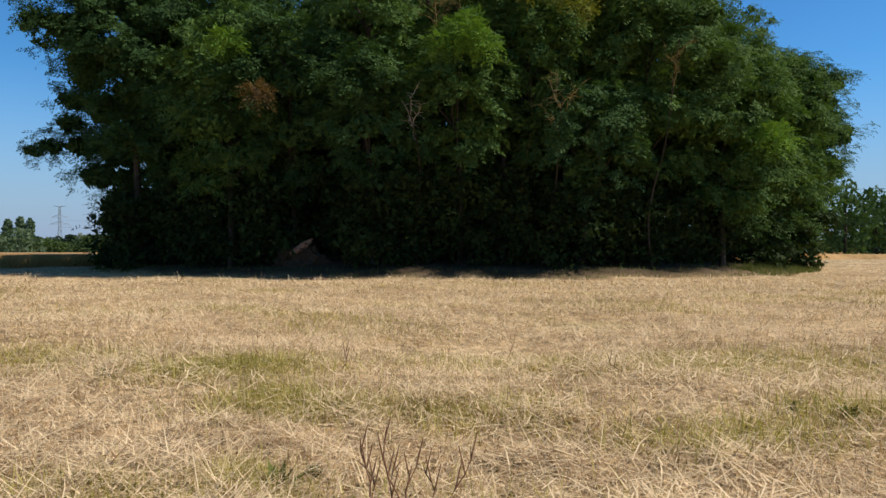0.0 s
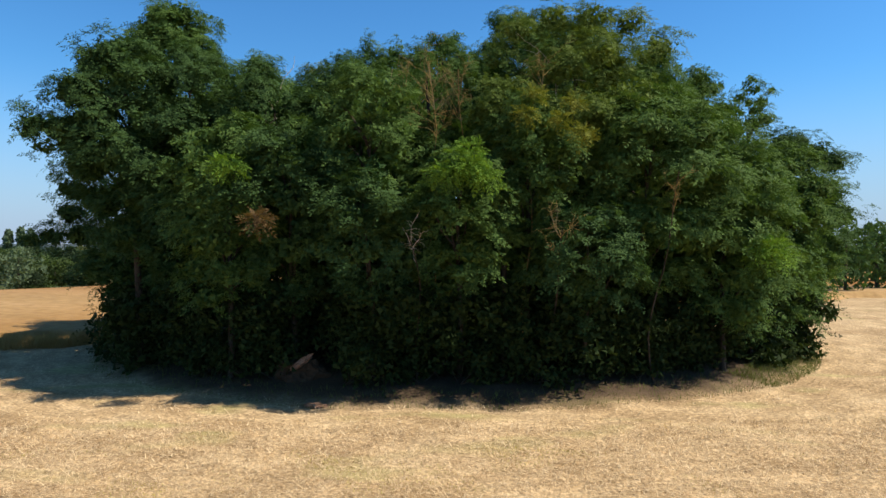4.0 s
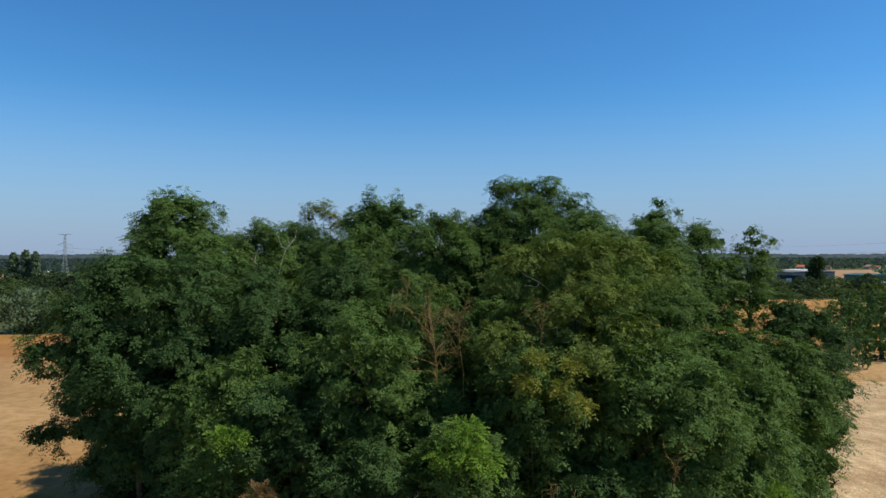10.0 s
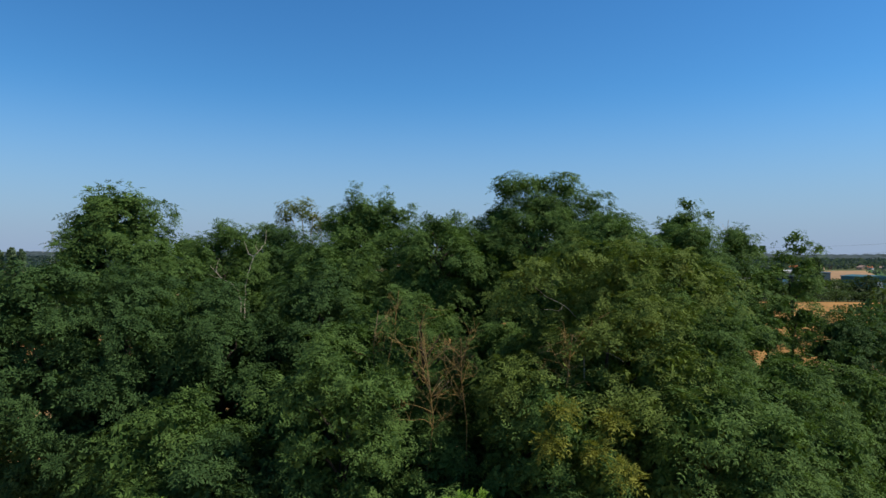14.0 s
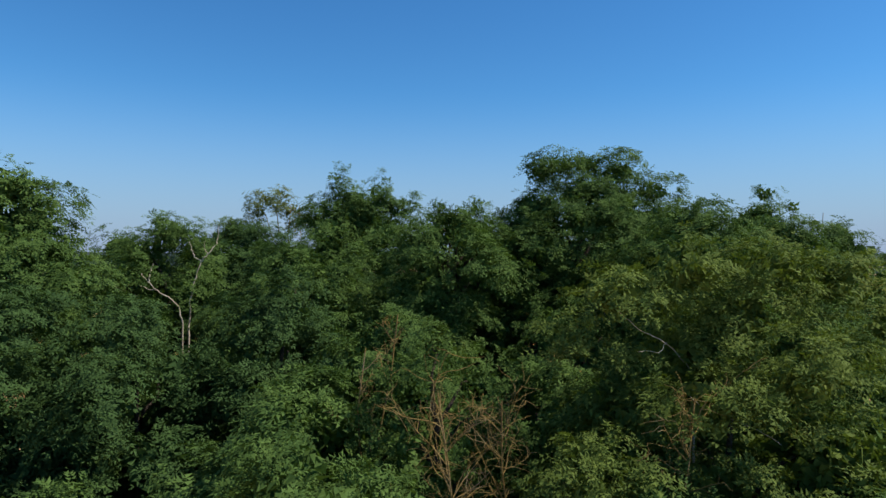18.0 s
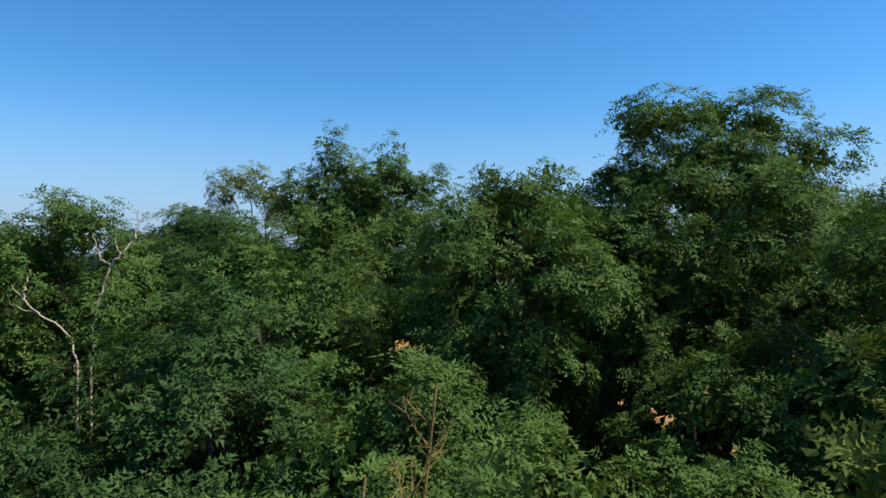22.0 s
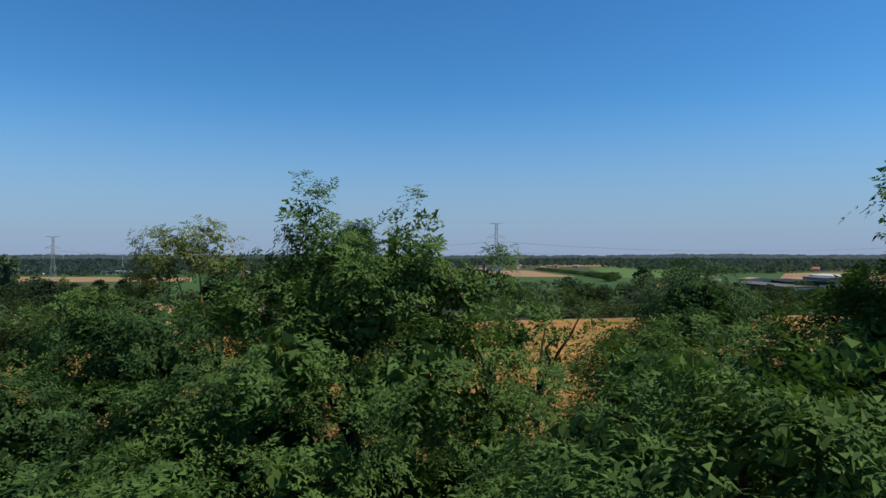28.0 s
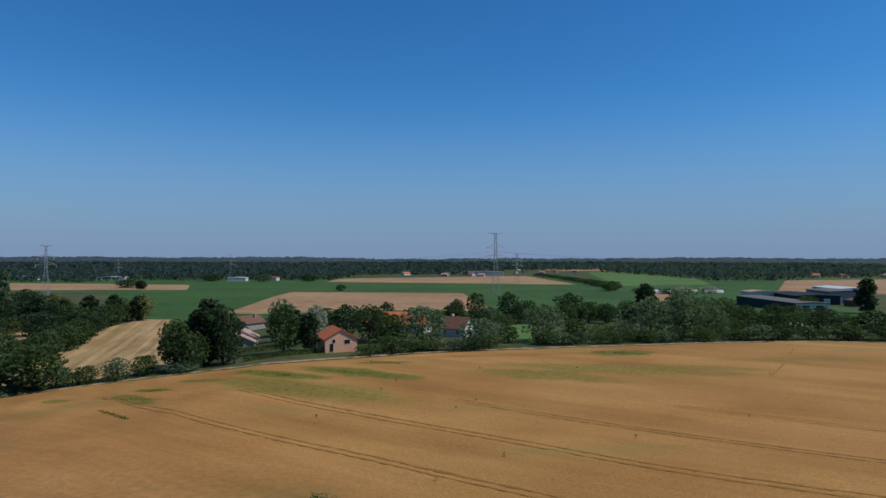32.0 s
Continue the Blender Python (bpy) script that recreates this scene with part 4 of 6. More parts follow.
# centre
grove_tree(-3.3, 26.6, 11.0, 3.1, 2.0, ACACIA, 29)
grove_tree(-4.9, 33.6, 14.1, 2.7, 3.0, ACACIA, 30)
grove_tree(-2.2, 29.4, 12.0, 2.7, 3.0, ACACIA, 31)
grove_tree(-2.5, 21.2, 6.9, 2.0, 2.0, ACACIA_BLUE, 32, lobes_n=22)
grove_tree(0.6, 21.2, 7.6, 1.9, 2.2, ACACIA, 33, lobes_n=22, label="young locust tree with bright green top on the grove's edge",
           sprays=((0.1, -0.7, 7.4, 0.5, ACACIA_BRIGHT), (-0.5, -1.0, 6.7, 0.42, ACACIA_BRIGHT), (0.7, -1.1, 6.6, 0.45, ACACIA_BRIGHT), (0.2, -1.3, 6.9, 0.35, ACACIA_BRIGHT)))
grove_tree(-0.6, 24.8, 8.4, 2.7, 1.5, ACACIA, 34)
grove_tree(2.0, 29.1, 11.1, 1.9, 3.5, ACACIA, 35)
grove_tree(2.2, 23.9, 10.7, 1.4, 6.5, ACACIA_OLIVE, 101)
grove_tree(-2.7, 23.8, 10.7, 1.9, 6.0, ACACIA, 102, (0, -0.8))
grove_tree(-0.4, 34.9, 15.0, 1.0, 9.5, ACACIA, 103)
grove_tree(-0.5, 26.3, 12.1, 1.4, 7.5, ACACIA, 93)
grove_tree(2.6, 27.1, 10.8, 1.25, 6.5, ACACIA, 94)
grove_tree(2.2, 33.2, 12.6, 1.6, 7.0, ACACIA, 95)
grove_tree(-0.9, 31.8, 12.4, 1.5, 7.0, ACACIA, 96)
grove_tree(3.9, 32.9, 13.3, 1.5, 7.0, ACACIA, 97)
# right flank
grove_tree(5.2, 25.6, 13.1, 3.4, 2.0, ACACIA_OLIVE, 36, label="broad olive-green locust tree with yellowing leaves",
           extra=((-2.4, -0.4, 12.7, 0.9), (-1.0, -0.6, 13.2, 0.9), (0.6, -0.4, 13.3, 0.9), (2.0, -0.2, 13.0, 0.9), (3.2, 0, 12.2, 0.9), (-3.2, 0, 11.8, 0.8)))
grove_tree(3.1, 22.6, 9.9, 2.1, 2.4, ACACIA, 37, label="locust tree with yellowing sprays",
           sprays=((-0.4, -1.2, 8.8, 0.24, YELLOWING), (1.4, -1.5, 8.1, 0.26, YELLOWING), (-0.1, -0.9, 9.5, 0.26, YELLOWING), (0.7, -1.3, 8.6, 0.22, YELLOWING), (1.2, -0.9, 9.3, 0.2, YELLOWING)))
grove_tree(10.0, 30.4, 11.8, 3.4, 2.0, ACACIA, 38)
grove_tree(7.6, 23.4, 9.9, 3.5, 2.0, ACACIA, 39)
grove_tree(11.0, 27.0, 10.0, 3.2, 1.2, ACACIA, 40)
grove_tree(10.9, 25.6, 8.1, 2.8, 0.8, ACACIA, 41, sprays=((0.6, -2.3, 4.2, 0.8, ACACIA_BRIGHT),))
grove_tree(14.9, 30.0, 9.1, 3.1, 0.7, ACACIA, 42)
grove_tree(13.2, 28.4, 6.8, 2.5, 0.5, ACACIA, 43)
grove_tree(18.6, 34.8, 10.6, 3.1, 0.8, ACACIA_BLUE, 44)
grove_tree(5.0, 21.4, 5.8, 2.2, 1.6, ACACIA_BLUE, 45, lobes_n=22)
# rear side
grove_tree(-5.5, 48.9, 16.5, 2.0, 2.0, ACACIA_BLUE, 82, fill=400, label="dense dark locust tree on the wheat's edge",
           extra=((-1.1, -0.3, 15.0, 1.1), (1.3, -0.3, 14.9, 1.1), (1.1, 0, 13.6, 1.15), (-1.1, 0, 13.6, 1.15), (0.2, -0.4, 15.8, 0.8), (0.1, 0, 16.2, 0.6), (1.4, 0, 14.4, 0.8), (0.3, -0.8, 14.2, 1.2), (-0.4, -0.9, 13.0, 1.3)))
grove_tree(-1.6, 41.5, 12.6, 2.5, 2.0, ACACIA, 85)
grove_tree(-3.4, 45.8, 12.8, 2.8, 2.0, ACACIA_BLUE, 89)
grove_tree(-8.2, 47.2, 12.4, 2.6, 2.0, ACACIA_BLUE, 90)
grove_tree(-12.4, 44.5, 11.8, 2.4, 2.0, ACACIA, 98)
grove_tree(-11.2, 47.6, 12.0, 2.0, 2.0, ACACIA_BLUE, 99)
grove_tree(11.6, 46.4, 12.4, 2.6, 2.0, ACACIA_BLUE, 100)
grove_tree(1.7, 41.6, 14.5, 1.9, 4.0, ACACIA, 86)
grove_tree(3.9, 41.0, 14.7, 1.9, 4.0, ACACIA_BLUE, 87)
grove_tree(20.0, 37.4, 9.4, 2.3, 0.8, ACACIA_BLUE, 88)
grove_tree(4.7, 46.6, 15.0, 2.8, 2.0, ACACIA_BLUE, 83)
grove_tree(3.4, 43.6, 15.6, 3.3, 2.0, ACACIA_BLUE, 46)
grove_tree(8.6, 42.6, 15.5, 3.7, 2.0, ACACIA_BLUE, 47)
grove_tree(-10.2, 42.4, 14.9, 2.8, 2.0, ACACIA, 48)
grove_tree(-12.8, 38.4, 14.4, 3.2, 2.0, ACACIA, 49)
grove_tree(-1.3, 46.4, 14.4, 1.3, 10.0, ACACIA, 50, lobes_n=8, fill=60, label="thin locust tree with open airy branches")
grove_tree(0.4, 47.4, 14.5, 1.5, 9.5, ACACIA, 91, lobes_n=9, fill=60, label="thin locust tree with open airy branches", extra=((1.2, 0, 14.1, 0.5), (0.5, 0, 14.6, 0.45)))
grove_tree(0.6, 37.6, 13.7, 2.7, 7.0, ACACIA, 51)
grove_tree(5.3, 39.4, 14.2, 2.6, 3.0, ACACIA, 53)
grove_tree(6.4, 30.6, 15.0, 3.0, 4.0, ACACIA, 54)
grove_tree(-6.2, 37.6, 13.8, 2.8, 2.5, ACACIA, 55)
grove_tree(-4.6, 29.8, 12.8, 2.8, 3.0, ACACIA_BLUE, 57)
grove_tree(3.0, 30.9, 11.9, 2.0, 4.0, ACACIA, 58)
grove_tree(-9.7, 38.4, 14.1, 3.2, 3.0, ACACIA_BLUE, 59)
grove_tree(0.9, 36.0, 15.0, 2.9, 9.5, ACACIA, 60)
grove_tree(-12.4, 34.4, 12.6, 3.0, 2.0, ACACIA, 80)
grove_tree(12.6, 36.6, 14.0, 3.0, 2.0, ACACIA_BLUE, 81)
grove_tree(-8.0, 43.6, 16.2, 1.0, 14.8, PALE_LEAF, 56, (0.3, 0), "pale sparse tree with bare whitish branches",
           ((-0.5, 0, 16.0, 0.72), (0.5, 0, 15.6, 0.72), (0.0, 0, 16.3, 0.5), (-0.9, 0, 15.5, 0.63), (0.9, 0, 15.0, 0.6), (-1.1, 0, 14.8, 0.6)), bark=LICHEN, lobes_n=3, fill=110)
leaf_grove()
for k, (x, y, top) in enumerate(((13.6, 27.6, 2.4), (16.2, 30, 2.6), (17.6, 33, 2.6), (-12.6, 27, 3.0), (-13.6, 30, 3.4),
                                 (-13.6, 34, 3.6), (-12.5, 40, 3.4), (18, 37, 3.0), (13, 43, 3.0), (-2, 26.5, 4), (3, 26.5, 4), (8, 27, 4), (-7, 27, 4),
                                 (-12, 31, 4), (-8, 31.5, 4), (-4, 31, 4), (0, 30.5, 4), (4.5, 31, 4), (9, 31.5, 4), (13, 32, 4), (-10, 37, 4), (-5, 36, 4), (0, 36, 4), (5, 36.5, 6.5), (8, 38, 6.5), (3.5, 39, 7), (6.5, 41.5, 7), (1.5, 39.5, 6.5), (10, 37, 5), (-8, 41, 4), (3, 41, 4), (9, 41.5, 4),
                                 (-8.5, 49, 5), (-4, 51, 5), (0, 50, 4), (4, 49, 5), (9, 47, 5), (-10, 45, 6), (-6, 44, 6), (-13, 40, 5), (2.5, 43.5, 7), (5.5, 44, 7), (-1, 42, 7), (2, 29, 4.6), (3.6, 33.2, 5), (8, 35, 6.5), (1, 34, 5.5))):
    shrub(x, y, top + (0.3 if k < 9 else 2.4), 1.9 if k < 9 else 2.8, UNDERGROWTH_SHADED if k < 9 else ACACIA_BLUE if k % 3 else ACACIA, 200 + k, 170 if k < 9 else 110)
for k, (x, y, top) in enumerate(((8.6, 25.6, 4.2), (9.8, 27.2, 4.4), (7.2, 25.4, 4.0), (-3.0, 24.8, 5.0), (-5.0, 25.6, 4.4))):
    shrub(x, y, top, 1.7, UNDERGROWTH_SHADED, 280 + k, 170, 0.34)
# undergrowth that closes the foot of the grove, its leaves darkened for shade
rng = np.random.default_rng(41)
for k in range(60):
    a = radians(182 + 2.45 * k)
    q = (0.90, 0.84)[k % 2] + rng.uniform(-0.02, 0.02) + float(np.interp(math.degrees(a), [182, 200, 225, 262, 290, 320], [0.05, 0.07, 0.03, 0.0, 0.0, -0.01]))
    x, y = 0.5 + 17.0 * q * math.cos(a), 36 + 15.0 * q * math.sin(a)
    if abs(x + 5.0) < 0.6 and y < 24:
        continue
    shrub(x, y, rng.uniform(2.6, 3.6) + (0.6 if k % 2 else 0), rng.uniform(1.3, 1.6), UNDERGROWTH_SHADED, 300 + k, 170, 0.3)
# dead wood among the crowns
bare_tree(-0.4, 23.9, 8.4, 11.2, LICHEN, 61, 1.5, 26, (0.0, 0.0), 0.032, "dead tree with orange-lichened bare twigs")
bare_tree(0.5, 24.3, 8.8, 11.0, LICHEN, 62, 1.2, 14, (0.2, 0.0), 0.026, "dead tree with orange-lichened bare twigs")
bare_tree(-1.9, 26.4, 9.8, 11.6, LICHEN, 63, 1.0, 8, (-0.2, 0.0), 0.045, "dead tree with orange-lichened bare twigs")
bare_tree(-1.9, 27.3, 10.6, 12.2, LICHEN, 64, 0.8, 5, (0.3, 0.0), 0.04)
bare_tree(2.9, 23.4, 9.4, 11.2, LICHEN, 65, 1.1, 12, (0.6, 0.0), 0.035, "pale dead branches among green crowns")
bare_tree(4.2, 32.0, 10.2, 12.4, DEADWOOD, 66, 1.3, 12, (0.3, 0.0), 0.06)


def snag(x, y, stems, label):
    """A bleached dead trunk: crooked stems of (dx, dy, z) knots with their radii at both ends."""
    z0 = float(land(x, y))
    t = thing("dead_tree", Matrix.Translation((x, y, z0 - 0.05)), label, "dead tree", "dead trees of the grove")
    for k, (knots, ra, rb) in enumerate(stems):
        p = np.array([(a, b, z - z0) for a, b, z in knots], float)
        s = np.linspace(0, len(p) - 1, 4 * len(p))
        q = np.stack([np.interp(s, np.arange(len(p)), p[:, c]) for c in range(3)], 1)
        q[1:-1] += 0.02 * np.sin(np.arange(len(q))[1:-1, None] * (2.1, 1.7, 0.9))
        v, f = tube(q, np.linspace(ra, rb, len(q)), 7)
        mesh_ob("trunk" if k == 0 else "branch", v, f, DEADWOOD, t, smooth=True)


snag(-8.65, 34.4, ((((0.0, 0, 0.4), (0.03, 0, 6), (-0.1, 0, 10.6), (-0.05, 0, 11.95), (0.1, 0, 12.7), (0.3, 0, 13.27)), 0.038, 0.019), (((0.3, 0, 13.27), (0.5, 0, 13.5), (0.78, 0.1, 13.85), (0.85, 0.1, 14.45)), 0.026, 0.008),
                   (((0.3, 0, 13.27), (0.05, 0.1, 13.42), (-0.02, 0.1, 13.6), (-0.12, 0.1, 13.95)), 0.022, 0.007), (((0.5, 0, 13.5), (0.4, 0, 13.75), (0.42, 0, 13.95)), 0.012, 0.005)), "bleached dead trunk with a crooked fork")
snag(-8.7, 33.9, ((((0.0, 0, 0.4), (0.0, 0, 7), (-0.05, 0, 11.3), (-0.2, 0, 11.9), (-0.8, 0, 12.3), (-1.15, 0, 12.6), (-1.38, 0, 12.9)), 0.032, 0.009), (((-1.15, 0, 12.6), (-1.1, 0, 12.9), (-1.0, 0, 13.2)), 0.02, 0.008),
                  (((-0.8, 0, 12.3), (-1.2, 0.1, 12.4), (-1.5, 0.1, 12.5)), 0.014, 0.006)), "bleached leaning dead trunk")
snag(4.5, 25.6, ((((0.0, 0, 0.3), (0.05, 0, 6), (-0.1, 0, 10.2), (-0.2, -0.2, 11.3)), 0.035, 0.014), (((-0.2, -0.2, 11.3), (-0.8, -0.6, 11.9), (-1.3, -0.9, 12.1), (-1.8, -1.0, 12.5)), 0.012, 0.004), (((-0.8, -0.6, 11.9), (-1.0, -0.8, 11.75), (-1.5, -1.1, 11.8)), 0.008, 0.003),
                 (((-0.1, 0, 10.2), (-0.2, -0.9, 10.7), (-0.5, -1.6, 10.9), (-0.9, -2.0, 11.2)), 0.012, 0.004), (((-0.2, -0.9, 10.7), (0.3, -1.5, 10.6), (0.6, -2.0, 10.4)), 0.01, 0.004)), "pale dead trunk with broken branches")
bare_tree(-7.4, 43.4, 14.0, 15.8, LICHEN, 69, 0.9, 8, (0.5, 0), 0.06)
bare_tree(14.2, 38.8, 13.2, 15.2, DEADWOOD, 70, 0.8, 8, (0.6, 0), 0.05)
bare_tree(-1.8, 44.6, 12.0, 14.6, LICHEN, 71, 1.2, 9, (-0.2, 0), 0.06)
bare_tree(7.4, 23.4, 5.4, 6.8, LICHEN, 72, 1.1, 5, (0.0, -3.1), 0.04, stem=BARK)
bare_tree(-0.8, 23.2, 3.9, 4.8, DEADWOOD, 73, 1.2, 5, (-0.3, -2.4), 0.04, stem=BARK)
bare_tree(3.6, 23.0, 4.0, 5.0, LICHEN, 74, 1.3, 7, (0.2, -2.8), 0.04, stem=BARK)
# clay showing on the bank
for x, y, z, size, turn, mat, name, label in ((-5.1, 23.6, 0.0, (0.9, 0.6, 0.72), 12, SOIL, "earth_bank", "dark earth bank at the grove's foot"), (-5.0, 23.1, 0.66, (0.46, 0.2, 0.12), -34, CLAY, "clay_patch", "eroded orange clay on an earth bank"),
                                             (-4.05, 20.9, 0.0, (0.36, 0.26, 0.06), 5, CLAY, "clay_patch", "orange clay showing through the hay")):
    bm = bmesh.new()
    bmesh.ops.create_icosphere(bm, subdivisions=4, radius=1.0)
    for v in bm.verts:
        v.co *= 1 + 0.3 * noise.noise(v.co * 2.1 + Vector((x, y, 0))) + 0.14 * noise.noise(v.co * 6.0)
        v.co = Vector((v.co.x * size[0], v.co.y * size[1], v.co.z * size[2]))
    ob = part(name, bm, mat)
    ob.matrix_world = pose(x, y, float(land(x, y)) + z, 0, turn, 0)
    tagged(ob, label, "bank", "clay banks", kind="structure")

# ---- distant trees ----
PROTO = {}


def plant(kind, x, y, h, w=None):
    """A distant tree or bush of a kind, h metres high and w wide; the first of a kind is built, the others are copies."""
    shapes = {"round": (FAR_MID, 5.0, 0.03, "broad green roadside tree"), "round_b": (FAR_MID, 4.4, 0.0, "bushy green tree"), "dark": (FAR_DARK, 4.4, 0.03, "dark green tree"),
              "dark_b": (FAR_DARK, 5.2, 0.0, "dense dark green tree"), "willow": (FAR_GREY, 6.0, 0.0, "silvery-green willow"), "willow_b": (FAR_GREY, 5.4, 0.0, "silvery-green willow"),
              "tall": (FAR_DARK, 2.2, 0.05, "tall narrow dark tree"), "poplar": (FAR_GREY, 1.7, 0.08, "slender poplar"), "light": (FAR_LIGHT, 5.0, 0.08, "yellow-green tree"),
              "bush": (FAR_MID, 7.0, 0.0, "low green bush"), "olive": (ACACIA_BLUE, 5.0, 0.0, "round bluish-green field tree"), "blossom": (BLOSSOM, 5.0, 0.0, "pale flowering tree")}
    mat, r, low, label = shapes[kind]
    w = 1.2 * (w or 2 * r * h / 10)
    rng = np.random.default_rng(int(abs(x) * 31 + y * 7))
    m = Matrix.LocRotScale((x, y, float(land(x, y)) - 0.1), Euler((0, 0, rng.uniform(0, 6.28))), Vector((w / (2 * r), w / (2 * r), h / 10)))
    if kind in PROTO:
        s = PROTO[kind].scale
        return copy_thing(PROTO[kind], m @ Matrix.Diagonal((1 / s.x, 1 / s.y, 1 / s.z, 1)))
    t = thing("bush" if kind == "bush" else kind.split("_")[0] + "_tree", Matrix.Identity(4), label + " in the valley", "bush" if kind == "bush" else "tree", "trees of the valley")
    lob = crown_lobes(rng, r, 10 * low, 10.0, 26 if r > 3 else 30, (0, 0))
    c, rr = lob[:, :3], lob[:, 3]
    k = rng.choice(len(rr), 1150, p=rr ** 2 / np.sum(rr ** 2))
    d = unit(rng.standard_normal((len(k), 3)) + (0, 0, 0.25))
    v, f = loose_leaves(rng, c[k] + d * (rr[k] * (0.55 + 0.45 * rng.random(len(k)) ** 0.5))[:, None], rng.uniform(0.24, 0.58, len(k)))
    mesh_ob("crown", v, f, mat, t)
    v, f = tube(((0, 0, 0), (0.1, 0, 2.5), (0, 0.1, 5), (0, 0, 8)), (0.32, 0.24, 0.17, 0.05), 7)
    mesh_ob("trunk", v, f, BARK, t)
    t.matrix_world = m
    PROTO[kind] = t
    return t


# hedge trees along the far edge of the wheat
for kind, x, y, h, w in (("round", -67, 191, 12, 8), ("tall", -61.5, 195, 16, 8), ("dark", -58, 196, 14, 7), ("dark", -64, 199, 13, 9), ("round_b", -69, 194, 11, 8), ("dark_b", -55.5, 193, 8, 6), ("round", -63, 189, 9, 7), ("blossom", -42, 229, 11, 7), ("round_b", -46, 208, 12.5, 8), ("tall", -40, 211, 10, 5), ("willow", -55, 240, 13, 9),
                         ("round", -27, 236, 11, 8), ("dark", -23, 230, 9.5, 8), ("round_b", -18, 214, 9.5, 9), ("willow", -10, 223, 11, 13), ("willow_b", 7, 226, 7.5, 13), ("round_b", 15, 231, 5, 6)):
    plant(kind, x, y, h, w)
for kind, x, y, h, w in (("willow", 26, 234, 11, 13), ("round_b", 37, 239, 6.5, 8), ("bush", 45, 240, 5, 9), ("willow_b", 52, 241, 6, 8), ("willow", 61, 243, 13, 13), ("willow_b", 73, 247, 15, 15), ("willow", 82, 250, 13, 11),
                         ("willow", 83, 246, 7.5, 8), ("bush", 90, 251, 6, 10), ("round", 98, 257, 9, 12), ("dark", 107, 259, 7.5, 9), ("round_b", 115, 261, 6.5, 9), ("dark_b", 124, 262, 7.5, 12)):
    plant(kind, x, y, h, w)
for kind, x, y, h, w in (("round", 133, 260, 6.5, 9), ("dark_b", 141, 258, 8, 13), ("round", 152, 258, 8, 12), ("dark", 163, 256, 9, 12), ("tall", 200, 356, 17, 9), ("round_b", 9, 330, 11, 8), ("dark", 1, 331, 8, 6),
                         ("dark", 23, 317, 11.5, 9), ("dark_b", 52, 338, 10.5, 13), ("tall", 86, 332, 15, 9), ("round", 67, 326, 6, 8), ("dark", -104, 647, 6, 9), ("bush", 15, 320, 5, 12)):
    plant(kind, x, y, h, w)
# thickets round the stubble on the west side
for kind, x, y, h, w in (("dark", -100, 181, 7.5, 8), ("willow_b", -90, 181, 4.8, 7), ("round_b", -84, 182, 4, 5), ("willow_b", -78, 184, 5, 6), ("round_b", -73, 187, 4.6, 6), ("round", -107, 181, 9, 10),
                         ("round_b", -114, 184, 10, 10), ("bush", -95, 179, 3.5, 7), ("round", -120, 226, 9, 9), ("round_b", -127, 246, 8, 9), ("round", -134, 264, 8.5, 10), ("dark", -141, 286, 9, 10)):
    plant(kind, x, y, h, w)
for kind, x, y, h, w in (("dark_b", -148, 305, 10, 10), ("round", -153, 326, 10, 11), ("willow", -160, 352, 11, 10), ("tall", -165, 330, 13, 8), ("tall", -172, 322, 12, 8), ("tall", -180, 318, 13, 9), ("dark", -188, 320, 12, 10),
                         ("light", -190, 344, 13.6, 7), ("light", -149, 347, 12.5, 11), ("dark", -205, 330, 12, 11), ("dark_b", -214, 325, 12, 12), ("tall", -158, 338, 13, 7), ("round", -225, 322, 12, 12), ("tall", -150, 345, 12, 7)):
    plant(kind, x, y, h, w)
for kind, x, y, h, w in (("round", -146, 216, 12, 11), ("willow", -135, 215, 11, 11), ("dark", -158, 224, 13, 12), ("round_b", -170, 232, 12, 12), ("bush", -114, 177, 2.6, 6), ("round", -126, 216, 9, 9), ("dark", -185, 236, 13, 13),
                         ("poplar", -265, 400, 23, 5.4), ("poplar", -258, 401, 24.5, 5.4), ("poplar", -251.5, 400, 23.5, 5), ("dark", -262, 404, 12, 14), ("dark_b", -282, 412, 13, 15)):
    plant(kind, x, y, h, w)
for kind, x, y, h, w in (("dark_b", -240, 402, 12, 15), ("dark", -230, 390, 11, 13), ("round", -215, 385, 10, 12), ("olive", 49, 80, 9.5, 6.5), ("olive", 58, 88, 9.5, 8), ("willow_b", -112, 173, 12, 12), ("dark_b", -108, 174, 5, 6), ("round_b", -93, 178, 10, 12), ("round", 79, 118, 11, 10), ("dark", 88, 120, 10, 10), ("round_b", 66, 122, 5, 7),
                         ("dark", 98, 124, 11, 11), ("bush", 58, 110, 1.2, 4), ("bush", 90, 150, 5, 10), ("round", 104, 150, 7, 9), ("dark_b", 112, 130, 11, 12)):
    plant(kind, x, y, h, w)
# bushes that close the hedge at the foot of the trees
rng = np.random.default_rng(31)
for k in range(52):
    x = -108 + 5.3 * k + rng.uniform(-1.5, 1.5)
    if x < -62 and k % 2 or -62 < x < -24 or 11 < x < 23:
        continue
    y = float(np.interp(x, EDGE_X, EDGE_Y)) + rng.uniform(6, 10) + (3 if x > 10 else 0)
    plant(("bush", "round_b", "willow_b", "dark_b", "bush", "round")[k % 6], x, y, rng.uniform(2.6, 5.2) * (0.6 if x < -62 else 1), rng.uniform(6, 9))
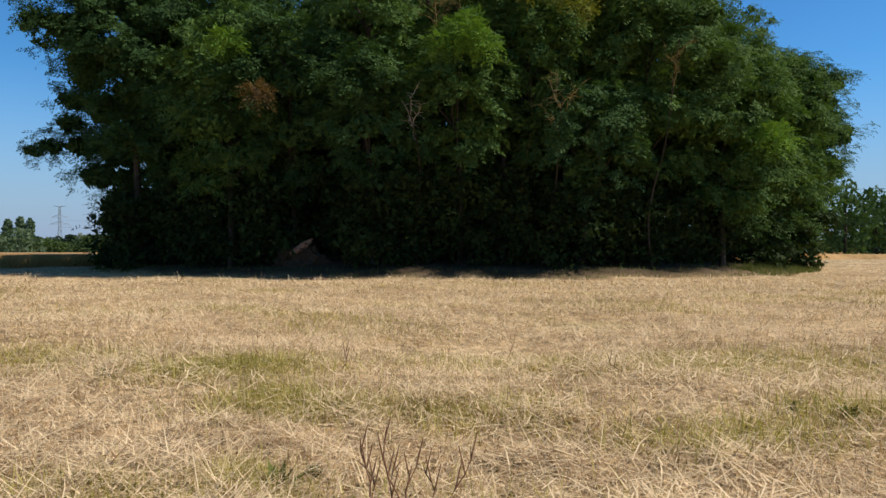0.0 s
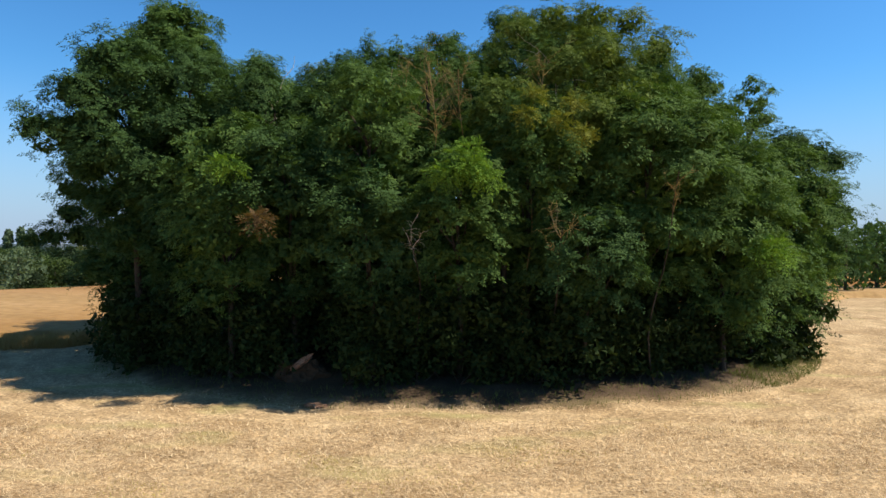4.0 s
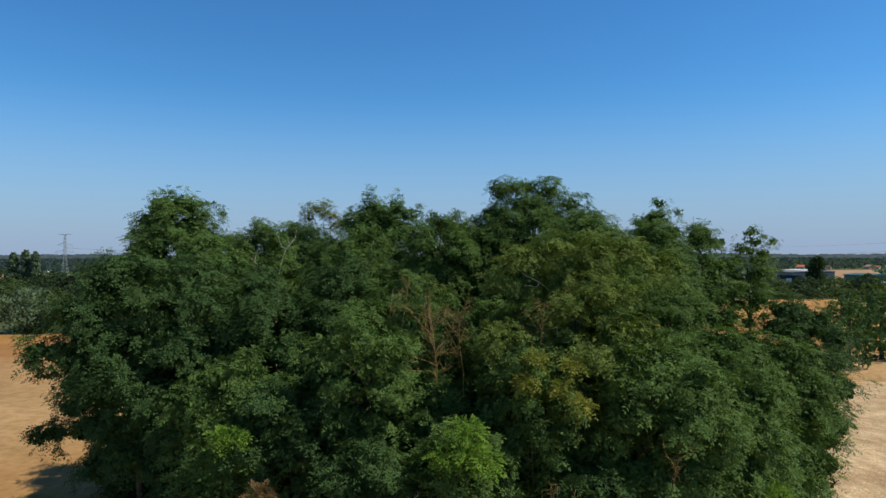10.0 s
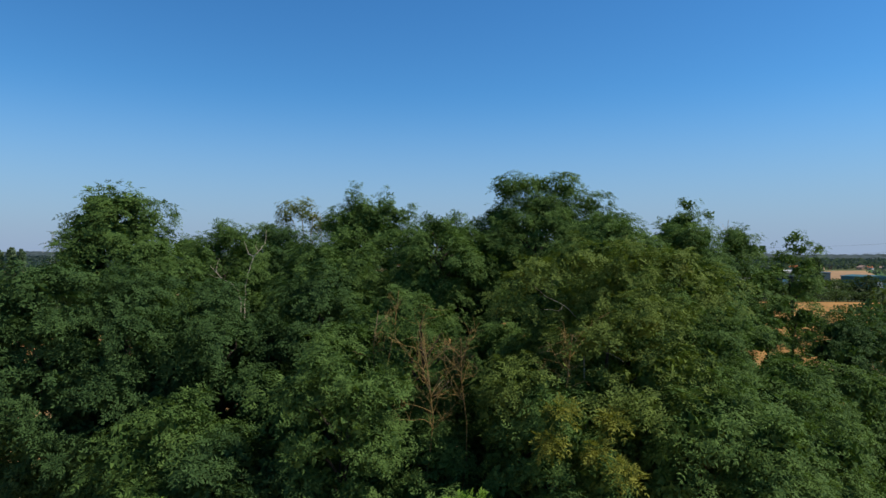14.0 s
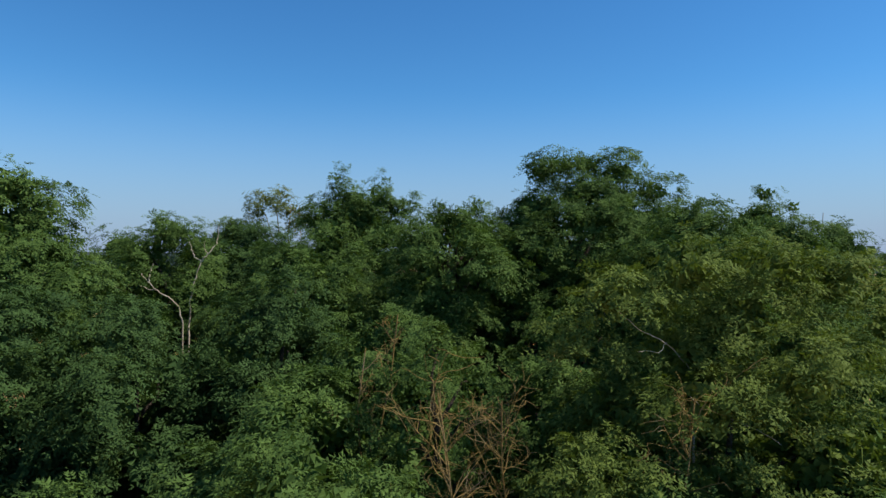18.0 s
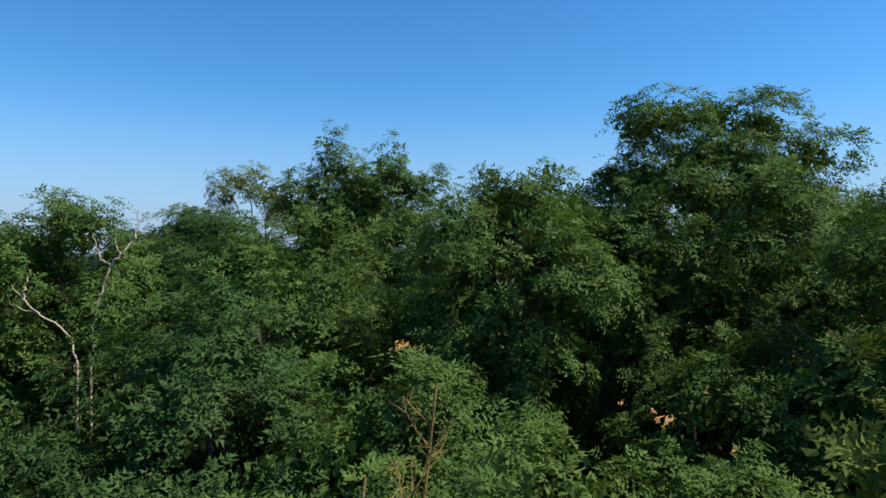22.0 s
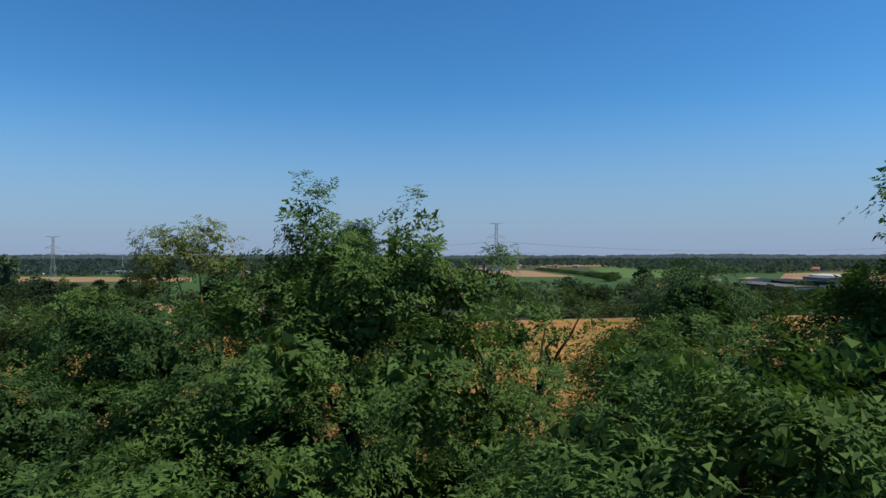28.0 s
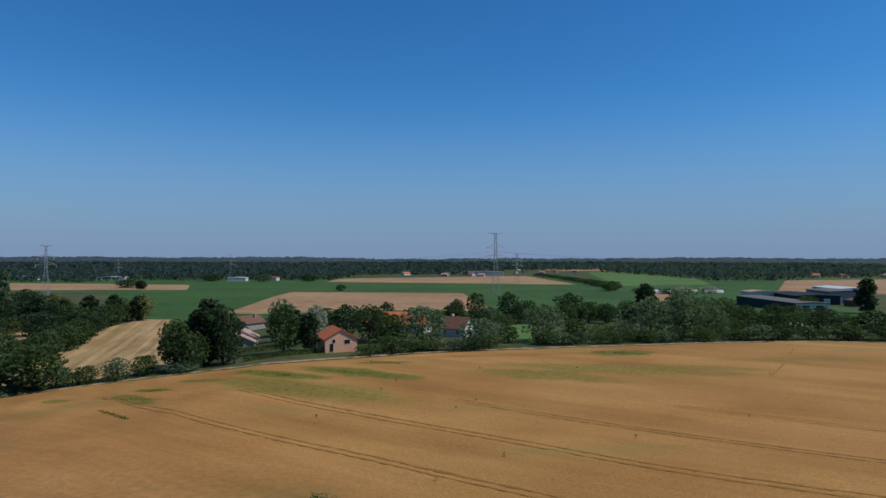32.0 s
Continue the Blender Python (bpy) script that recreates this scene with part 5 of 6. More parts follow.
for k in range(40):
    x = -60 + 5.2 * k + rng.uniform(-2, 2)
    y = 262 + 0.25 * (x + 60) + rng.uniform(0, 22)
    plant(("round", "dark", "round_b", "dark_b", "willow")[k % 5], x, y, rng.uniform(5, 9), rng.uniform(6, 10))
for k in range(34):
    x, y = rng.uniform(-235, -118), rng.uniform(262, 345)
    if x > -150 - (y - 300) * 0.4 or y > 300 - (x + 150):
        continue
    plant(("dark", "round", "tall", "dark_b")[k % 4], x, y, rng.uniform(8, 12), rng.uniform(8, 11))
for k in range(26):
    s = (k + rng.uniform(0, 0.8)) / 26
    plant(("round", "dark", "round_b", "willow_b", "dark_b")[k % 5], -103 - 50 * s - rng.uniform(3, 13), 184 + 164 * s, rng.uniform(6, 9.5) * (0.65 if s < 0.35 else 1), rng.uniform(7, 10))
# trees round the houses and warehouses
for kind, x, y, h, w in (("dark", -75, 255, 8, 8), ("round", -60, 262, 9, 9), ("tall", -48, 228, 10, 6), ("dark", -36, 250, 10, 9), ("round_b", -12, 262, 7, 8), 
                         ("dark", 128, 300, 8, 9), ("round", 140, 306, 7, 10), ("dark_b", 152, 310, 6, 12), ("round", 120, 330, 9, 10), ("dark", 110, 360, 9, 12), ("round", 185, 380, 8, 10)):
    plant(kind, x, y, h, w)
for kind, x, y, h, w in (("blossom", 198, 597, 6, 15), ("blossom", 219, 597, 6.5, 15), ("dark", 172, 1310, 6, 24), ("dark_b", 175, 1230, 6, 26), ("dark", 176, 1150, 6, 22), ("round", 177, 1080, 6, 22), ("dark", 177, 1010, 6, 24), ("dark_b", 175, 950, 6, 20), ("round", 173, 895, 6, 22), ("dark", 170, 840, 7, 20), ("dark_b", 165, 780, 7, 18), ("round", 160, 720, 8, 16), ("dark", 154, 664, 9, 14), ("round_b", 146, 650, 8, 12), ("round", 160, 596, 5, 14), ("dark", 176, 572, 5, 16), ("bush", 67, 338, 5.5, 5), ("bush", 190, 568, 4, 14),
                         ("dark", -330, 700, 9, 22), ("round", -260, 940, 10, 24), ("dark", -200, 955, 10, 24), ("dark", -340, 960, 10, 26), ("tall", -300, 665, 9, 10)):
    plant(kind, x, y, h, w)


def hedge(x0, y0, x1, y1, h, w, seed):
    """A clipped hedge: a leafy wall between two points."""
    rng = np.random.default_rng(seed)
    long = math.hypot(x1 - x0, y1 - y0)
    t = thing("hedge", pose(x0, y0, float(land(x0, y0)) - 0.05, 0, 0, math.degrees(math.atan2(y1 - y0, x1 - x0))), "clipped dark green hedge along a garden", "hedge", "garden hedges")
    n = int(90 * long * h)
    p = np.stack([rng.uniform(0, long, n), w * (rng.random(n) - 0.5), h * rng.random(n) ** 0.7], 1)
    p[:, 2] += np.interp(p[:, 0], [0, long], [0, float(land(x1, y1) - land(x0, y0))])
    v, f = loose_leaves(rng, p, rng.uniform(0.1, 0.22, n))
    mesh_ob("foliage", v, f, FAR_MID, t)
    for a in np.arange(1.0, long, 3.0):
        v, f = tube(((a, 0, 0), (a, 0, 0.5 * h)), (0.04, 0.02), 5)
        mesh_ob("stem", v, f, BARK, t)


hedge(-53, 196, -38, 206, 1.4, 1.3, 511)
hedge(-37.5, 206.5, -22, 213, 1.3, 1.3, 512)
hedge(-60, 214, -49, 219, 1.6, 1.4, 513)


# ---- woods to the horizon ----
def woods(x0, x1, y0, y1, h, seed, gap=0.0):
    """Crowns of a wood, coarser with distance."""
    rng = np.random.default_rng(seed)
    pos, size = [], []
    y = y0
    while y < y1:
        s = max(9.0, y * 0.0105)
        x = np.arange(x0, x1, s) + rng.uniform(-0.4, 0.4, len(np.arange(x0, x1, s))) * s
        x = x[rng.random(len(x)) > gap]
        yy = y + rng.uniform(-0.5, 0.5, len(x)) * s
        hh = h * rng.uniform(0.65, 1.15, len(x))
        n = 8
        c = np.stack([x, yy, land(x, yy) + hh * 0.55], 1)
        d = unit(rng.standard_normal((len(x), n, 3)))
        pos.append((c[:, None] + d * np.stack([np.full(len(x), s * 0.6)] * 2 + [hh * 0.45], 1)[:, None]).reshape(-1, 3))
        size.append(np.full(len(x) * n, s * 0.31))
        y += s * 1.5
    pos, size = np.concatenate(pos), np.concatenate(size)
    v, f = loose_leaves(rng, pos, size * rng.uniform(0.6, 1.2, len(size)))
    return tagged(mesh_ob("far_woods", v, f, HAZE_FOREST), "bluish woods across the plain, haze in their colour", "woods", kind="stuff")


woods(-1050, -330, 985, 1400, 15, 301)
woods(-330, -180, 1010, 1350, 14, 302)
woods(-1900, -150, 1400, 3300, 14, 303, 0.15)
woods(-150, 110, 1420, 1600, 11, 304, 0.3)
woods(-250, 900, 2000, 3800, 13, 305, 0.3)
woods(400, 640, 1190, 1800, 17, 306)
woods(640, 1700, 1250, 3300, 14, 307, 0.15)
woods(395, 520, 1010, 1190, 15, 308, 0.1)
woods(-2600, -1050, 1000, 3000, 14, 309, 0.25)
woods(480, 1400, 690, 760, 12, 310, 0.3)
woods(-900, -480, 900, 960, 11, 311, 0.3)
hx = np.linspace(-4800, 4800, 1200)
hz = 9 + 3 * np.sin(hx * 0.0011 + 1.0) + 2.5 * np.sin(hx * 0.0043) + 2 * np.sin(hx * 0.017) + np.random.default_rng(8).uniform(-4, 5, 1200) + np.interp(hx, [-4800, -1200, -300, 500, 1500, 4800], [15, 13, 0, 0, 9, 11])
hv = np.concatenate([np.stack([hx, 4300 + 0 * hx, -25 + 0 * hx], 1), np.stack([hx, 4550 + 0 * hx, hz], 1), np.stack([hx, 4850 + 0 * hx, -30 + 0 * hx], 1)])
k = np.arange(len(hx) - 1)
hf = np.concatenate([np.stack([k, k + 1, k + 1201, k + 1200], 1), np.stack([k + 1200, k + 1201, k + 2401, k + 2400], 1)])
tagged(mesh_ob("far_hills", hv, hf, HAZE_HILL, smooth=True), "low wooded ridge on the horizon, tinted blue for haze", "hills", kind="structure")


# ---- houses and warehouses ----
def house(x, y, turn, w, d, wall, ridge, wall_mat, roof_mat, label, openings=((0.0, 1.0, 1.1, 1.2),), chimney=True, group="houses of the valley"):
    """A gabled house, its gable to the south; openings on the gable: (across, sill, width, height)."""
    t = thing("house", pose(x, y, float(land(x, y)) - 0.1, 0, 0, turn), label, "house", group)
    bm = bmesh.new()
    pts = [(-w / 2, 0), (w / 2, 0), (w / 2, wall), (0, ridge), (-w / 2, wall)]
    a = [bm.verts.new((px, -d / 2, pz)) for px, pz in pts]
    b = [bm.verts.new((px, d / 2, pz)) for px, pz in pts]
    bm.faces.new(a), bm.faces.new(b[::-1])
    for k in range(5):
        bm.faces.new((a[k], b[k], b[(k + 1) % 5], a[(k + 1) % 5])[::-1])
    part("wall", bm, wall_mat, t)
    for sg in (-1, 1):
        sl = (ridge - wall) / (w / 2)
        e = w / 2 + 0.5
        bm = bmesh.new()
        vs = []
        for yy in (-d / 2 - 0.4, d / 2 + 0.4):
            for px, up in ((0, 0.03), (0, 0.24), (sg * e, 0.24), (sg * e, 0.03)):
                vs.append(bm.verts.new((px, yy, ridge - abs(px) * sl + up)))
        for q in ((0, 1, 2, 3), (7, 6, 5, 4), (0, 4, 5, 1), (1, 5, 6, 2), (2, 6, 7, 3), (3, 7, 4, 0)):
            bm.faces.new([vs[i] for i in q])
        bmesh.ops.recalc_face_normals(bm, faces=bm.faces)
        part("roof", bm, roof_mat, t)
    for ox, oz, ow, oh in openings:
        fr = part("window", box(ox - ow / 2 - 0.09, ox + ow / 2 + 0.09, -d / 2 - 0.05, -d / 2 + 0.05, oz - 0.09, oz + oh + 0.09), FRAME, t)
        part("pane", box(ox - ow / 2, ox + ow / 2, -d / 2 - 0.07, -d / 2 - 0.02, oz, oz + oh), WINDOW, fr)
    for k in range(2):
        yy = -d / 4 + k * d / 2
        fr = part("window", box(-w / 2 - 0.05, -w / 2 + 0.05, yy - 0.6, yy + 0.6, 1.0, 2.3), FRAME, t)
        part("pane", box(-w / 2 - 0.07, -w / 2 - 0.02, yy - 0.5, yy + 0.5, 1.1, 2.2), WINDOW, fr)
    if chimney:
        part("chimney", box(w * 0.12, w * 0.12 + 0.7, d * 0.2, d * 0.2 + 0.7, ridge - 1.2, ridge + 0.9), wall_mat, t)
    return t


house(-33, 213, 24, 8.6, 10, 3.7, 6.1, PLASTER_PINK, TILE_RED, "pink rendered house with a red tiled roof", ((-2.6, 0.4, 1.0, 2.1), (1.6, 2.3, 1.5, 1.1), (-2.0, 2.6, 0.8, 1.0)), False)
house(-67, 241, 14, 8.4, 9, 2.4, 4.7, PLASTER_WHITE, TILE_PINK, "low white house with a weathered tiled roof", ((0, 0.9, 1.6, 1.2),), False)
house(-65.5, 233.5, 14, 8.0, 5, 1.8, 3.7, PLASTER_GREY, TILE_PINK, "low grey annex with a weathered tiled roof", ((0, 0.6, 1.8, 1.1),), False)
house(-84, 300, -30, 9, 11, 3.2, 5.6, PLASTER_GREY, TILE_BROWN, "old house with a brown tiled roof")
house(-24, 268, 84, 9, 13, 3.6, 6.6, PLASTER_PINK, TILE_RED, "long house with a red tiled roof")
house(-14, 262, 70, 7, 9, 3.2, 5.8, PLASTER_WHITE, TILE_RED, "house with a red tiled roof among trees")
house(0, 250, 62, 7.5, 9, 3.0, 6.2, PLASTER_WHITE, TILE_BROWN, "white house with a brown tiled roof")
rng = np.random.default_rng(77)
for k in range(44):
    x, y = (rng.uniform(60, 640), rng.uniform(1480, 1960)) if k < 26 else ((rng.uniform(-120, 60), rng.uniform(1250, 1400)) if k < 34 else (rng.uniform(640, 980), rng.uniform(1180, 1260)))
    house(x, y, rng.uniform(-90, 90), rng.uniform(7, 10), rng.uniform(9, 13), 4.0, 6.6, (PLASTER_WHITE, PLASTER_PINK, PLASTER_GREY)[k % 3], (TILE_RED, TILE_BROWN, TILE_PINK)[k % 3],
          "village house with a tiled roof on the plain", (), False, "village houses")


def warehouse(x, y, turn, w, d, h, wall_mat, roof_mat, label, doors=3, pitch=0.8, front=None):
    t = thing("warehouse", pose(x, y, float(land(x, y)) - 0.1, 0, 0, turn), label, "warehouse", "warehouses")
    part("wall", box(-w / 2, w / 2, -d / 2, d / 2, 0, h), wall_mat, t)
    bm = bmesh.new()
    pts = [(-w / 2 - 0.4, h + 0.01), (w / 2 + 0.4, h + 0.01), (w / 2 + 0.4, h + 0.4), (0, h + 0.4 + pitch), (-w / 2 - 0.4, h + 0.4)]
    a = [bm.verts.new((px, -d / 2 - 0.4, pz)) for px, pz in pts]
    b = [bm.verts.new((px, d / 2 + 0.4, pz)) for px, pz in pts]
    bm.faces.new(a), bm.faces.new(b[::-1])
    for k in range(5):
        bm.faces.new((a[k], b[k], b[(k + 1) % 5], a[(k + 1) % 5])[::-1])
    part("roof", bm, roof_mat, t)
    if front:
        part("front_panel", box(-w / 2 - 0.02, w / 2 + 0.02, -d / 2 - 0.06, -d / 2 + 0.02, 0, h - 0.05), front, t)
    for k in range(doors):
        px = -w / 2 + (k + 0.7) * w / (doors + 0.4)
        part("roller_door", box(px - 1.8, px + 1.8, -d / 2 - 0.12, -d / 2 + 0.05, 0.1, min(4.2, h - 1)), CLADDING if front else ROOF_WHITE, t)
    return t


warehouse(180, 401, 2, 17, 64, 4.8, CLADDING, ROOF_GREY, "long dark clad warehouse with a grey roof and white front", 2, 0.5, PLASTER_WHITE)
warehouse(222, 456, -6, 26, 44, 5.5, CLADDING, CLADDING, "dark industrial hall with a dark sheet roof", 2)
warehouse(250, 464, -6, 26, 34, 7.5, PLASTER_GREY, ROOF_GREY, "grey industrial hall with a sheet roof", 3)
warehouse(276, 505, -6, 22, 40, 8.0, PLASTER_GREY, ROOF_WHITE, "industrial hall with a white sheet roof", 2)
warehouse(236, 420, 4, 12, 10, 3.4, TILE_BROWN, TILE_BROWN, "low brown shed beside the halls", 1)
warehouse(246, 384, 8, 16, 20, 6.5, TEAL, TEAL, "teal sheet-metal shed beside the halls", 1)
warehouse(203, 474, 0, 18, 14, 6.5, PLASTER_WHITE, TILE_PINK, "low workshop with a pinkish roof", 2)
warehouse(-303, 963, 4, 26, 16, 5.0, PLASTER_WHITE, ROOF_WHITE, "white farm building at the edge of the woods", 2)
warehouse(-262, 985, -8, 22, 12, 5.0, PLASTER_WHITE, TILE_RED, "white farm building with a red roof", 1)
warehouse(-500, 1000, 6, 40, 16, 5.0, PLASTER_WHITE, ROOF_WHITE, "long white shed before the woods", 2)
warehouse(-640, 1010, 0, 50, 16, 5.0, ROOF_WHITE, ROOF_WHITE, "long white shed before the woods", 2)
warehouse(70, 1360, 0, 70, 24, 8.0, PLASTER_WHITE, TILE_PINK, "long farm building with a pinkish roof", 2)

# village houses before the far woods
for k, (x, y) in enumerate(((556, 2010), (578, 1985), (602, 1990), (640, 2000), (658, 1228), (792, 1236))):
    house(x, y, (10, 80, 35, -20, 60, 5)[k], 13, 14, 4.4, 7.8, (PLASTER_WHITE, PLASTER_PINK)[k % 2], (TILE_PINK, TILE_RED)[k % 3 == 1], "pale village house with a tiled roof")


def polytunnel(x, y, turn, r, length):
    """A grower's tunnel: a bowed white cover on hoops, closed at both ends."""
    t = thing("polytunnel", pose(x, y, float(land(x, y)) - 0.05, 0, 0, turn), "white bowed polytunnel beside a hedge", "polytunnel", "polytunnels")
    a = np.linspace(0, math.pi, 15)
    arc = np.stack([r * np.cos(a), 0 * a, 0.62 * r * np.sin(a)], 1)
    v = np.concatenate([arc + (0, -length / 2, 0), arc + (0, length / 2, 0)])
    k = np.arange(14)
    mesh_ob("cover", v, np.stack([k, k + 15, k + 16, k + 1], 1), ROOF_WHITE, t, smooth=True)
    for side in (-1, 1):
        ring = np.concatenate([arc, [(0, 0, 0)]]) + (0, side * (length / 2 - 0.05), 0)
        mesh_ob("end_wall", ring, np.stack([k, k + 1, 0 * k + 15], 1), ROOF_WHITE, t)
    for h in np.linspace(-length / 2, length / 2, 6):
        mesh_ob("hoop", *tube(arc * 1.006 + (0, h, 0), np.full(15, 0.06), 5), GALVANISED, t)
    return t


for x, y in ((184, 612), (205, 612), (227, 610)):
    polytunnel(x, y, 82, 4.6, 16)


# ---- power line ----
def pylon(x, y, h, turn, label="grey lattice electricity pylon"):
    """A lattice pylon: tapering body with bracing, three crossarms and a peak beam."""
    t = thing("pylon", pose(x, y, float(land(x, y)) - 0.1, 0, 0, turn), label, "pylon", "pylons of the power line")
    s = h / 50.0
    half = lambda z: s * float(np.interp(z / s, [0, 26, 50], [3.6, 1.1, 0.75]))
    corner = lambda z, k: np.array([half(z) * (1, 1, -1, -1)[k], half(z) * (1, -1, -1, 1)[k], z])
    lev = [s * q for q in (0, 8, 15, 21, 26, 30.5, 35, 39.5, 44, 47.5, 50)]
    leg = 0.12
    pieces = []
    for k in range(4):
        for a, b in zip(lev, lev[1:]):
            pieces.append(tube((corner(a, k), corner(b, k)), (leg, leg), 4))
    part_v, part_f = joined(pieces)
    mesh_ob("mast", part_v, part_f, GALVANISED, t)
    pieces = []
    for a, b in zip(lev, lev[1:]):
        for k in range(4):
            pieces.append(tube((corner(a, k), corner(b, (k + 1) % 4)), (0.055, 0.055), 3))
            pieces.append(tube((corner(a, (k + 1) % 4), corner(b, k)), (0.055, 0.055), 3))
    v, f = joined(pieces)
    mesh_ob("bracing", v, f, GALVANISED, t)
    for z, reach in ((31, 9.5), (38.5, 7.5), (49.5, 6.5)):
        z *= s
        pieces = []
        for sg in (-1, 1):
            tip = np.array([sg * reach * s, 0, z + (0.6 if z > 45 * s else 0)])
            for k in (0, 1) if sg > 0 else (2, 3):
                pieces.append(tube((corner(z, k), tip), (0.1, 0.1), 4))
                pieces.append(tube((corner(min(z + 2.6 * s, 50 * s), k), tip), (0.1, 0.1), 4))
        v, f = joined(pieces)
        mesh_ob("crossarm", v, f, GALVANISED, t)
        if z < 45 * s:
            for sg in (-1, 1):
                v, f = tube(((sg * reach * s, 0, z), (sg * reach * s, 0, z - 3.2 * s)), (0.13, 0.13), 5)
                mesh_ob("insulator", v, f, FRAME, t)
    return t


pylon(32.5, 535, 48.5, 12)
pylon(-318, 545, 39, 12)
pylon(82, 862, 38, 20)
pylon(-296, 912, 38, 20)
pylon(-512, 1040, 30, 20)
ends = {"a": (-318, 545, 39), "b": (32.5, 535, 48.5), "c": (390, 520, 46)}
for p, q in (("a", "b"), ("b", "c")):
    (x0, y0, h0), (x1, y1, h1) = ends[p], ends[q]
    for frac, reach in ((28 / 50, 9.5), (35.5 / 50, 7.5)):
        for sg in (-1, 1):
            s = np.linspace(0, 1, 26)
            za, zb = float(land(x0, y0)) + h0 * frac, float(land(x1, y1)) + h1 * frac
            w = np.stack([x0 + (x1 - x0) * s, y0 + (y1 - y0) * s + sg * reach * 0.2, za + (zb - za) * s - 9 * 4 * s * (1 - s) * 0.8], 1)
            v, f = tube(w, np.full(26, 0.03), 4)
            tagged(mesh_ob("power_cable", v, f, WIRE), "sagging power cable between pylons", "cable", "power cables")
            
# ---- hay, grass and stalks ----
def blades(rng, x, y, length, width, tilt, base=0.0, bent=True):
    """Thin blades rooted on the land: two quads each where bent, else a triangle."""
    n = len(x)
    a = rng.uniform(0, 2 * math.pi, n)
    d = np.stack([np.cos(a) * np.cos(tilt), np.sin(a) * np.cos(tilt), np.sin(tilt)], 1)
    side = np.stack([-np.sin(a), np.cos(a), 0 * a], 1) * (width / 2)[:, None]
    z = land(x, y) + rolling(x, y) + base
    p0 = np.stack([x, y, z], 1)
    p1 = p0 + d * (length * 0.55)[:, None]
    p2 = p0 + d * length[:, None] * (1, 1, 0.75) + 0.12 * length[:, None] * rng.standard_normal((n, 3)) * (1, 1, 0.3)
    v = np.stack([p0 - side, p0 + side, p1 + side, p1 - side, p2 + side * 0.3, p2 - side * 0.3], 1).reshape(-1, 3)
    if not bent:
        v = np.stack([p0 - side * 1.2, p0 + side * 1.2, p2], 1).reshape(-1, 3)
        return v, np.arange(3 * n).reshape(-1, 3)
    o = np.arange(n) * 6
    f = np.concatenate([np.stack([o, o + 1, o + 2, o + 3], 1), np.stack([o + 3, o + 2, o + 4, o + 5], 1)])
    return v, f


def scatter(rng, n, y0, y1, power=1.6, spread=0.78):
    y = y0 + (y1 - y0) * rng.random(n) ** power
    x = rng.uniform(-1, 1, n) * (spread * y + 0.8)
    return x, y


rng = np.random.default_rng(90)
x, y = scatter(rng, 290000, 0.8, 18, 2.2)
clump = np.sin(x * 9.1 + 2.2 * np.sin(y * 3.7)) * np.sin(y * 8.3 + 2.0 * np.sin(x * 4.4 + 1.0)) + 0.6 * np.sin(x * 3.1 - y * 2.2)
ok = rng.random(len(x)) < 0.42 + 0.5 * (clump > 0.0)
x, y, clump = x[ok], y[ok], clump[ok]
v, f = blades(rng, x, y, np.where(rng.random(len(x)) < 0.2, rng.uniform(0.12, 0.26, len(x)), rng.uniform(0.02, 0.1, len(x))) * (0.8 + y / 12), rng.uniform(0.0011, 0.003, len(x)) * (0.75 + y / 4.5), np.abs(rng.normal(0.05, 0.28, len(x))), rng.uniform(0, 0.03, len(x)) + 0.035 * np.clip(clump, 0, 1), False)
x, y = scatter(rng, 24000, 0.85, 9, 1.7)          # longer straws lying on top, in drifts
drift = np.sin(x * 2.3 + 1.2 * np.sin(y * 1.9)) + np.sin(y * 3.1 + 0.8 * np.sin(x * 1.7 + 2.0))
ok = rng.random(len(x)) < 0.3 + 0.6 * (drift > 0.2)
x, y, drift = x[ok], y[ok], drift[ok]
top = blades(rng, x, y, rng.uniform(0.05, 0.16, len(x)) * (0.75 + y / 12), rng.uniform(0.0018, 0.0036, len(x)) * (0.8 + y / 6), np.abs(rng.normal(0.04, 0.16, len(x))), rng.uniform(0.015, 0.05, len(x)) + 0.02 * np.clip(drift, 0, 2))
tagged(mesh_ob("long_straw", *top, STRAW), "long pale straws lying loose on mown hay", "straw", kind="stuff")
tagged(mesh_ob("cut_straw", v, f, STRAW), "dry cut straw lying on the mown field", "straw", kind="stuff")
x, y = scatter(rng, 95000, 0.9, 19, 1.7)
v, f = blades(rng, x, y, rng.uniform(0.03, 0.085, len(x)) * (0.9 + y / 25), rng.uniform(0.0016, 0.0034, len(x)) * (0.75 + y / 5), rng.uniform(0.35, 1.5, len(x)), 0.0, False)
tagged(mesh_ob("stubble", v, f, STRAW), "short upright dry stubble", "stubble", kind="stuff")
x, y = scatter(rng, 90000, 0.9, 16, 1.5)
g = np.sin(x * 1.1 + 2.0) * np.sin(y * 1.5 + 0.4) + 0.7 * np.sin(x * 0.45 - y * 0.8 + 1.0) + 0.5 * np.sin(x * 2.7 + y * 1.9)
ok = np.flatnonzero(g + rng.normal(0, 0.3, len(g)) > 0.8)[:20000]
x, y = x[ok], y[ok]
